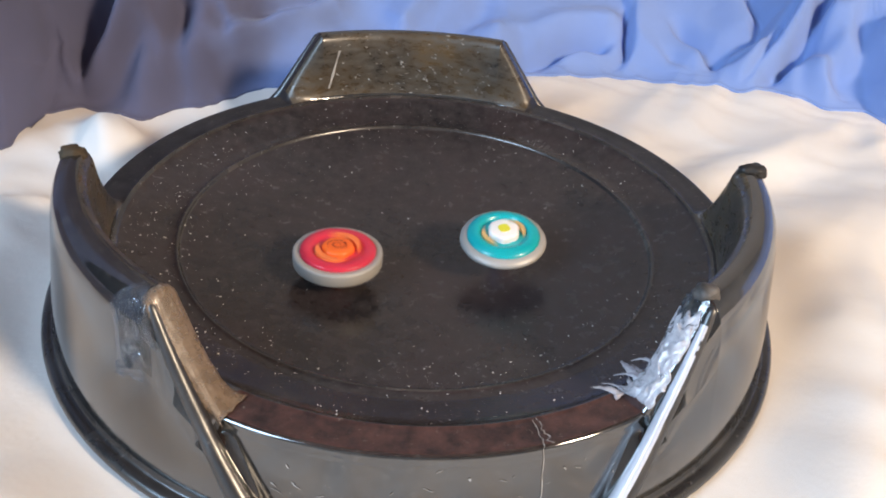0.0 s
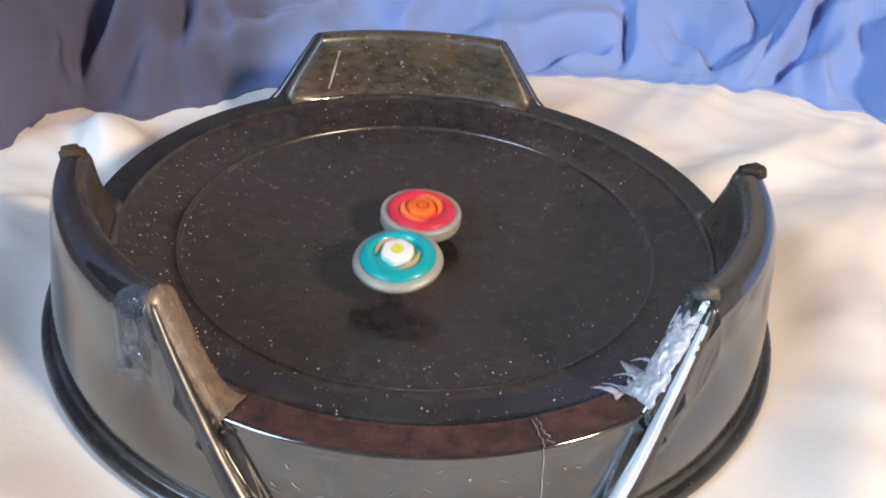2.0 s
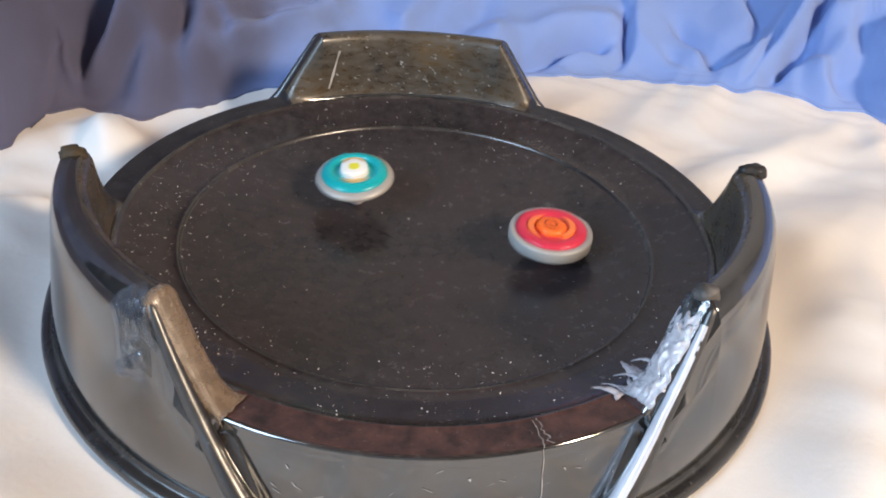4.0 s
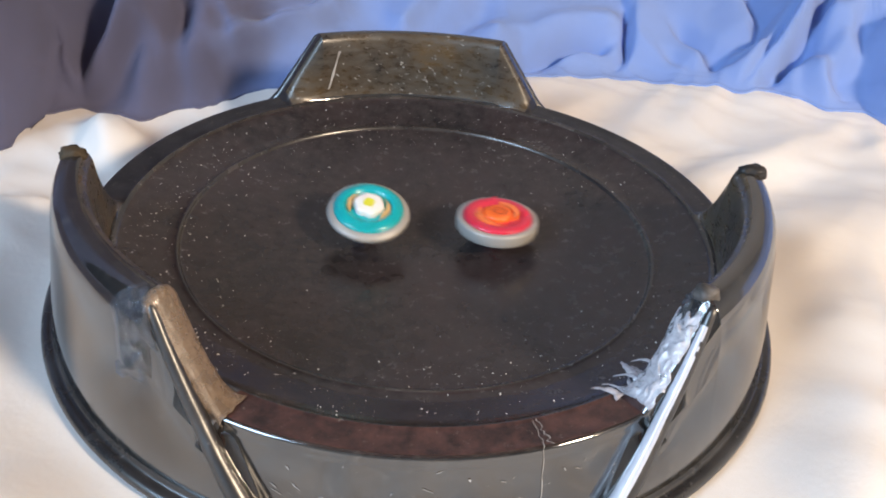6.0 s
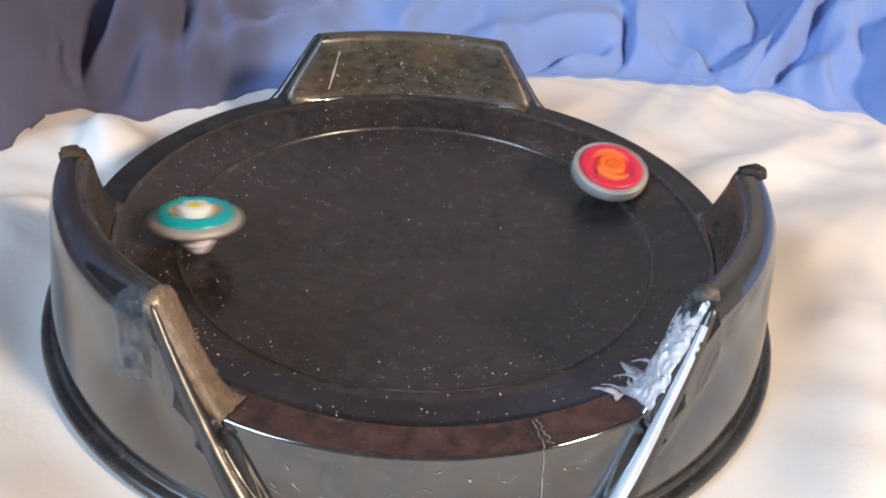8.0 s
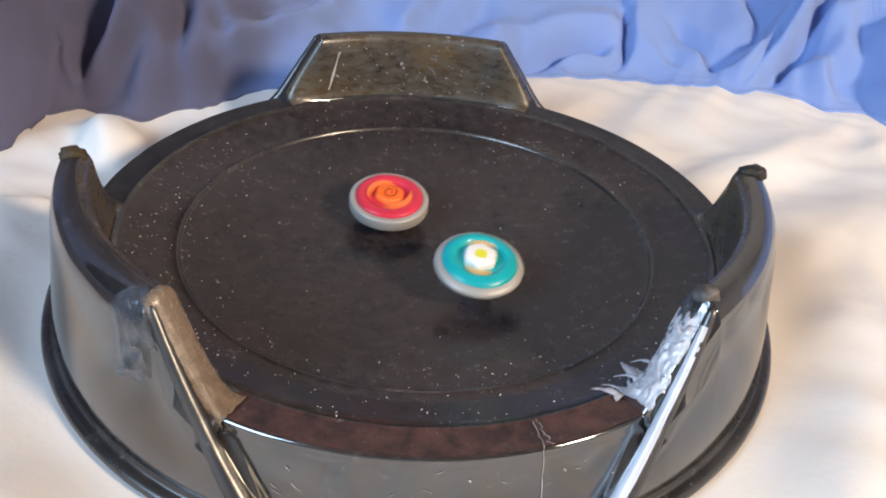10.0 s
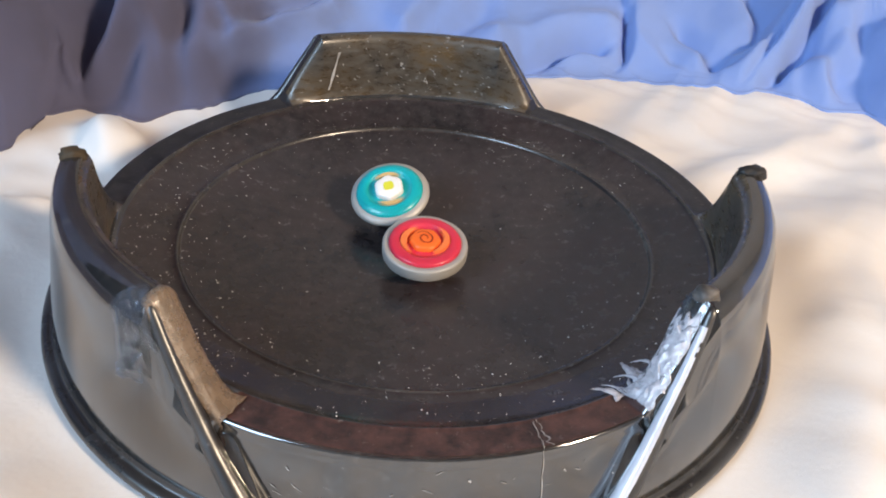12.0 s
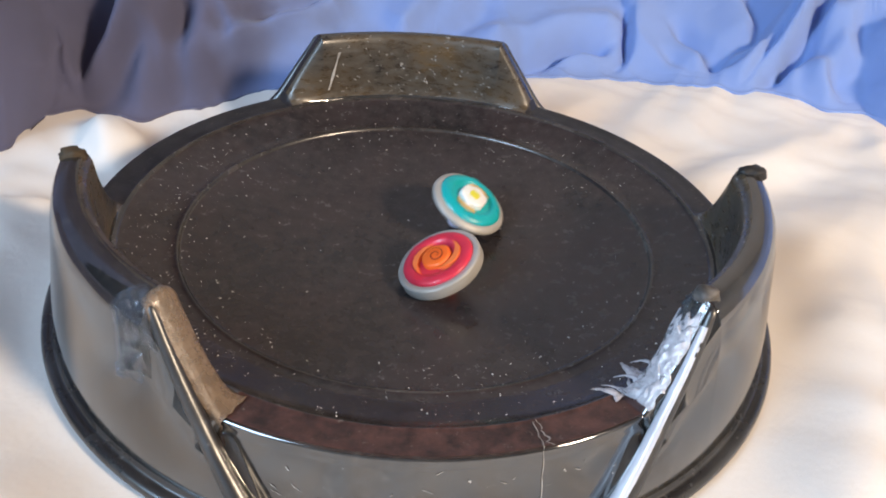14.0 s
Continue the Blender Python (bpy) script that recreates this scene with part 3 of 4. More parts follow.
def old_tapes():
    # the worn end of the wall at the front left: brown film inside, clear film folded over the outside
    tape("brown_tape", "dirty brown see-through tape", at(231.0), at(242.4), (5.0, 1.2), (9.6, 12.2), M_TAPE_BROWN, 3.0, 0.05, crumple=0.0004)
    tape_patch("clear_tape", "crinkled clear tape folded over the edge", ((226.4, 11.1), (229.8, 7.4), (234.3, 11.4), (229.0, 12.9)), M_TAPE, 8.0, 0.0008, 0.0007)
    tape_patch("clear_tape", "loose flap of clear tape", ((228.6, 12.35), (233.0, 11.8), (233.6, 12.3), (228.8, 13.1)), M_TAPE, 28.0, 0.0020, 0.0016)
    # the front right end: shredded white tape
    tape("white_tape", "torn milky white tape", at(298.6), at(306.2), (1.4, 4.4), (10.0, 8.6), M_TAPE_WHITE, 14.0, 0.32, crumple=0.0014)
    tape("clear_tape", "torn clear tape", at(304.5), at(309.0), (4.2, 5.0), (9.2, 8.0), M_TAPE, 19.0, 0.3, crumple=0.0010)
    # loose shreds
    rnd = random.Random(5)
    for k in range(9):
        a = at(297 + rnd.random() * 7)
        p = shell(a, 1.0 + rnd.random() * 2.0, 0.001)
        inward = Vector((-math.cos(a), -math.sin(a), 0.1)).normalized()
        side = Vector((-math.sin(a), math.cos(a), 0.2))
        ln, w = 0.004 + rnd.random() * 0.009, 0.0007 + rnd.random() * 0.0014
        bend = (rnd.random() - 0.5) * 0.010
        verts = []
        for i in range(8):
            f = i / 7
            c = p + inward * ln * f + side * bend * f * f + Vector((0, 0, 0.0008 * math.sin(f * 3) - 0.0030 * f))
            ww = w * (1 - 0.7 * f) * (0.7 + 0.6 * rnd.random())
            verts += [c - side * ww, c + side * ww]
        faces = [(2 * i, 2 * i + 1, 2 * i + 3, 2 * i + 2) for i in range(7)]
        ob = part("tape_shred", mesh_from("tape_shred", verts, faces, M_TAPE_WHITE), ARENA, "thin white shred of tape")
        s = ob.modifiers.new("thick", "SOLIDIFY")
        s.thickness = 0.0002


def lump(name, label, centre, size, mat, seed, squash=(1, 1, 1)):
    bm = bmesh.new()
    bmesh.ops.create_icosphere(bm, subdivisions=3, radius=1.0)
    for v in bm.verts:
        c = v.co.copy()
        k = 1 + 0.30 * noise.noise((c.x * 1.7 + seed, c.y * 1.7, c.z * 1.7)) + 0.16 * noise.noise((c.x * 5, c.y * 5 + seed, c.z * 5))
        v.co = Vector((c.x * k * size * squash[0], c.y * k * size * squash[1], c.z * k * size * squash[2])) + centre
    me = bpy.data.meshes.new(name)
    bm.to_mesh(me)
    bm.free()
    me.materials.append(mat)
    me.polygons.foreach_set("use_smooth", [True] * len(me.polygons))
    part(name, me, ARENA, label)


def chewed_ends():
    lump("chewed_corner", "chewed brown plastic corner", shell(at(188.6), 8.2, -0.001), 0.0056, M_SCORCH, 2.0, (1.1, 0.8, 0.7))
    lump("chewed_corner", "black tape bunched on the corner", shell(at(351.2), 8.4, -0.001), 0.0062, M_BLACKTAPE, 6.0, (1.2, 0.7, 0.65))
    lump("chewed_corner", "grey frayed plastic corner", shell(at(309.0), 7.6, 0.0), 0.0046, M_FRAY, 9.0, (1.1, 0.9, 0.8))


def scuffs():
    """Thin pale scratches and a crack, each a fine raised sliver on the shell."""
    rnd = random.Random(11)

    def sliver(name, label, pts, w):
        verts = []
        for i, (a, j) in enumerate(pts):
            da = w / 0.17 * (0.4 + rnd.random())
            verts += [shell(a - da, j, 0.0003), shell(a + da, j, 0.0003)]
        faces = [(2 * i, 2 * i + 2, 2 * i + 3, 2 * i + 1) for i in range(len(pts) - 1)]
        part(name, mesh_from(name, verts, faces, M_MARK), ARENA, label)
    a0 = at(283.5)
    sliver("crack", "pale crack down the low wall", [(a0 + 0.006 * noise.noise((k * 0.5, 1, 1)) - 0.001 * k, 1.0 + k * 0.9) for k in range(22)], 0.00016)
    sliver("crack", "pale crack over the rim", [(a0 + 0.010 + 0.012 * noise.noise((k * 0.6, 5, 1)), 0.6 + k * 0.8) for k in range(12)], 0.00028)
    for k in range(40):
        a, j = at(246 + rnd.random() * 48), 12.6 + rnd.random() * 8
        d, dj = (rnd.random() - 0.3) * 0.03, (rnd.random() - 0.5) * 1.0
        sliver("scratch", "short pale scratch", [(a + d * f / 4, j + dj * f / 4) for f in range(5)], 0.00012 + 0.00034 * rnd.random() ** 2)
    for k in range(80):
        a, j = at(69 + rnd.random() * 43), 1.2 + 4.6 * rnd.random() ** 1.5
        ln = 0.004 + 0.012 * rnd.random() ** 3
        sliver("scuff", "pale scuff", [(a + ln * f / 3, j + 0.12 * rnd.random() + 0.1 * f / 3) for f in range(4)], 0.0002 + 0.0005 * rnd.random() ** 2)
    sliver("scratch", "long bright gouge", [(at(111.0) - 0.055 * f / 5, 1.7 + 2.6 * f / 5) for f in range(6)], 0.0011)


def specks():
    """Dust and crumbs in the bowl, past counting."""
    rnd = random.Random(3)
    verts, faces = [], []
    for k in range(1100):
        if k < 260:
            a, r = rnd.random() * 2 * math.pi, 0.118 * math.sqrt(rnd.random())
            if r < 0.075 and rnd.random() < 0.75:
                continue
        elif k < 480:
            a, r = radians(150 + rnd.random() * 100), 0.122 + rnd.random() * 0.026
        else:
            a, r = radians(20 + rnd.random() * 320), 0.100 + rnd.random() * 0.047
        z = bowl_z(r) if r < 0.12 else 0.0252 + (r - 0.1245) * 0.0345 / 0.1 + 0.0002
        s = 0.00008 + 0.00034 * rnd.random() ** 4
        c = Vector((r * math.cos(a), r * math.sin(a), z + s * 0.3))
        b = len(verts)
        t = rnd.random() * 3
        for q in range(4):
            verts.append(c + Vector((math.cos(t + q * 1.57) * s * (0.7 + rnd.random()), math.sin(t + q * 1.57) * s * (0.7 + rnd.random()), 0)))
        verts += [c + Vector((0, 0, s * 0.8)), c - Vector((0, 0, s * 0.8))]
        for q in range(4):
            faces += [(b + q, b + (q + 1) % 4, b + 4), (b + (q + 1) % 4, b + q, b + 5)]
    tagged(new("dust", mesh_from("dust", verts, faces, M_DUST, False)), "white dust specks and crumbs in the black bowl", "dust", kind="stuff")


old_tapes()
chewed_ends()
scuffs()
specks()


# ---- the spinning tops: origin at the tip, axis up ----
def crescent(name, r0, r1, a0, a1, z0, z1, mat, sharp=0.85, swirl=0.0):
    """A raised curved sickle between two radii, thinning to its ends."""
    n = 18
    verts = []
    for i in range(n + 1):
        f = i / n
        a = a0 + (a1 - a0) * f
        thin = 1 - sharp * abs(2 * f - 1) ** 2.2
        mid = (r0 + r1) / 2 + swirl * (f - 0.5)
        h = (r1 - r0) / 2 * thin
        for r, z in ((mid - h, z0), (mid - h * 0.8, z1), (mid + h * 0.8, z1), (mid + h, z0)):
            verts.append((r * math.cos(a), r * math.sin(a), z))
    faces = [tuple(reversed(f)) for f in grid_faces(n + 1, 4)]
    faces += [(0, 1, 2, 3), (4 * n + 3, 4 * n + 2, 4 * n + 1, 4 * n)]
    return mesh_from(name, verts, faces, mat, False)


def groove_spiral(name, z, r0, r1, turns, w, mat):
    n = 40
    verts = []
    for i in range(n + 1):
        f = i / n
        a, r = turns * 2 * math.pi * f, r0 + (r1 - r0) * f
        ww = w * (0.4 + math.sin(f * math.pi))
        for q in (-1, 1):
            verts += [((r + q * ww) * math.cos(a), (r + q * ww) * math.sin(a) * 0.8, z)]
    faces = [(2 * i, 2 * i + 1, 2 * i + 3, 2 * i + 2) for i in range(n)]
    return mesh_from(name, verts, faces, mat, False)


def hex_wobble(depth):
    return lambda a, j: 1.0 - depth * (0.5 - 0.5 * math.cos(6 * a)) ** 1.5


def red_top():
    R, zl, zt = RED_R, RED_LOW, RED_LOW + RED_THICK
    ob = thing("spinning_top", "red spinning top with orange spiral centre and grey metal wheel", "spinning top", group="battling tops")
    notch = lambda a, j: 1 - 0.012 * max(0.0, math.cos(3 * a)) ** 8
    part("metal_wheel", lathe("metal_wheel", [(R * .40, zl + .0006), (R * .70, zl - .0002), (R * .90, zl - .0008), (R * .95, zl - .0004), (R * .985, zl + .0001), (R, zl + .0008),
         (R, zt - .0005), (R * .993, zt + .0001), (R * .97, zt + .0005), (R * .93, zt + .0007), (R * .86, zt + .0006), (R * .80, zt - .0002)], M_RING, 96, notch), ob, "worn grey metal wheel")
    ring = part("energy_ring", lathe("energy_ring", [(R * .845, zt + .0001), (R * .84, zt + .0014), (R * .82, zt + .0020), (R * .77, zt + .0025), (R * .70, zt + .0027), (R * .62, zt + .0026), (R * .57, zt + .0021),
         (R * .54, zt + .0010), (R * .40, zt + .0010), (R * .30, zt + .0010)], M_RED, 96), ob, "see-through red plastic ring")
    for k in range(2):
        part("swirl_arm", crescent("swirl_arm", R * .40, R * .58, k * math.pi, k * math.pi + 1.95, zt + .0008, zt + .0032, M_AMBER, 0.8, R * .10), ring, "amber swirl arm")
    for k in range(4):
        a = 0.5 + k * math.pi / 2
        part("rib", crescent("rib", R * .62, R * .80, a, a + 0.16, zt + .0026, zt + .0034, M_RED, 0.5), ring)
    top = RED_CAP
    bolt = part("face_bolt", lathe("face_bolt", [(R * .37, zt + .0008), (R * .365, top - .0012), (R * .34, top - .0003), (R * .30, top), (R * .16, top - .0002), (R * .005, top + .0001)], M_ORANGE, 60, hex_wobble(.07)), ob, "orange centre bolt")
    part("spiral_groove", groove_spiral("spiral_groove", top + .00025, R * .05, R * .25, 1.6, R * .012, M_GROOVE), bolt, "dark spiral lines")
    part("spin_track", lathe("spin_track", [(R * .005, zl + .0004), (R * .34, zl + .0004), (R * .33, zl - .003), (R * .27, zl - .0045), (R * .24, .0042), (R * .20, .0034)], M_REDTIP, 40), ob, "red plastic stem")
    part("tip", lathe("tip", [(R * .20, .0036), (R * .17, .0018), (R * .13, .0006), (R * .06, .0), (R * .003, .0)], M_REDTIP, 32), ob, "red plastic tip")
    return ob


def teal_top():
    R, zl, h = TEAL_R, TEAL_LOW, TEAL_THICK
    ob = thing("spinning_top", "teal spinning top with white hexagon centre and grey metal wheel", "spinning top", group="battling tops")
    notch = lambda a, j: 1 - 0.010 * max(0.0, math.cos(4 * a + .4)) ** 8
    part("metal_wheel", lathe("metal_wheel", [(R * .30, zl - .0012), (R * .62, zl - .0015), (R * .78, zl - .0008), (R * .88, zl), (R * .94, zl + h * .12), (R * .978, zl + h * .27), (R, zl + h * .5), (R * .992, zl + h * .66),
         (R * .97, zl + h * .82), (R * .92, zl + h * .98), (R * .86, zl + h + .0006), (R * .80, zl + h + .0006), (R * .76, zl + h)], M_RING, 96, notch), ob, "worn grey metal wheel with a rounded edge")
    zt = zl + h + .0006
    ring = part("energy_ring", lathe("energy_ring", [(R * .845, zt - .0005), (R * .835, zt + .0005), (R * .80, zt + .0013), (R * .73, zt + .0022), (R * .66, zt + .0027), (R * .59, zt + .0028), (R * .55, zt + .0022),
         (R * .53, zt + .0008), (R * .40, zt + .0008), (R * .25, zt + .0008)], M_TEAL, 96), ob, "see-through teal plastic ring")
    for k in range(2):
        part("inlay", crescent("inlay", R * .40, R * .53, k * math.pi - .62, k * math.pi + .62, zt + .0004, zt + .0026, M_TAN, 0.6), ring, "tan curved inlay")
    for k in range(4):
        a = 0.3 + k * math.pi / 2
        part("rib", crescent("rib", R * .60, R * .76, a, a + 0.2, zt + .0020, zt + .0029, M_TEAL, 0.5), ring)
    top = TEAL_CAP
    bolt = part("face_bolt", lathe("face_bolt", [(R * .37, zt + .0006), (R * .37, top - .0012), (R * .35, top - .0003), (R * .31, top), (R * .005, top)], M_WHITE, 60, hex_wobble(.10)), ob, "white hexagon centre bolt")
    sq = [(R * .16 * math.cos(a), R * .14 * math.sin(a)) for a in [k * math.pi / 8 for k in range(16)]]
    sq = [(max(-R * .125, min(R * .125, x)), max(-R * .125, min(R * .125, y))) for x, y in sq]
    verts = [(x, y, top + .0003) for x, y in sq] + [(x * 1.04, y * 1.04, top - .0002) for x, y in sq]
    faces = [tuple(range(16))] + [(i, i + 16, (i + 1) % 16 + 16, (i + 1) % 16) for i in range(16)]
    part("emblem", mesh_from("emblem", verts, faces, M_YELLOW, False), bolt, "yellow green square emblem")
    part("spin_track", lathe("spin_track", [(R * .34, zl), (R * .33, zl - .002), (R * .30, zl - .003), (R * .30, .0084), (R * .36, .0080), (R * .37, .0067), (R * .33, .0059), (R * .24, .0055)], M_LILAC, 40,
         lambda a, j: 1 - (.10 * max(0, math.cos(2 * a)) if 3 < j < 7 else 0)), ob, "lilac white plastic stem with a collar")
    part("tip", lathe("tip", [(R * .26, .0062), (R * .25, .0040), (R * .20, .0018), (R * .12, .0005), (R * .05, .0), (R * .003, .0)], M_LILAC, 36), ob, "lilac white ball tip")
    return ob


RED = red_top()
TEAL = teal_top()


# ---- what moves ----
def lean(x, y, ax, ay):
    """Tip on the bowl at x, y, with the axis leaning by ax towards +x and ay towards +y, in degrees."""
    n = Vector((math.sin(radians(ax)), math.sin(radians(ay)), 0))
    n.z = math.sqrt(max(0.05, 1 - n.x ** 2 - n.y ** 2))
    return Matrix.Translation((x, y, bowl_z(math.hypot(x, y)) + 0.0001)) @ n.to_track_quat("Z", "Y").to_matrix().to_4x4()


def spun(rows, fast, slow, phase):
    """Rows for every thirtieth of a second: a smooth way through the given rows, spinning clockwise ever slower."""
    out, i = [], 0
    steps = round(14.0 * FPS)
    angles = [phase]
    for k in range(steps, 0, -1):
        angles.append(angles[-1] + slow + (fast - slow) * min(1.0, (steps - k) / (steps * 0.75)))
    angles.reverse()
    for k in range(steps + 1):
        t = k / FPS
        while i < len(rows) - 2 and rows[i + 1][0] <= t:
            i += 1
        a, b = rows[i], rows[i + 1]
        before, after = rows[max(0, i - 1)], rows[min(len(rows) - 1, i + 2)]
        span = b[0] - a[0]
        f = (t - a[0]) / span
        vals = []
        for q in range(1, 5):
            ma = (b[q] - before[q]) / max(1e-6, b[0] - before[0]) * span
            mb = (after[q] - a[q]) / max(1e-6, after[0] - a[0]) * span
            f2, f3 = f * f, f * f * f
            vals.append((2 * f3 - 3 * f2 + 1) * a[q] + (f3 - 2 * f2 + f) * ma + (3 * f2 - 2 * f3) * b[q] + (f3 - f2) * mb)
        out.append((t, lean(*vals) @ pose(0, 0, 0, 0, 0, angles[k])))
    return out


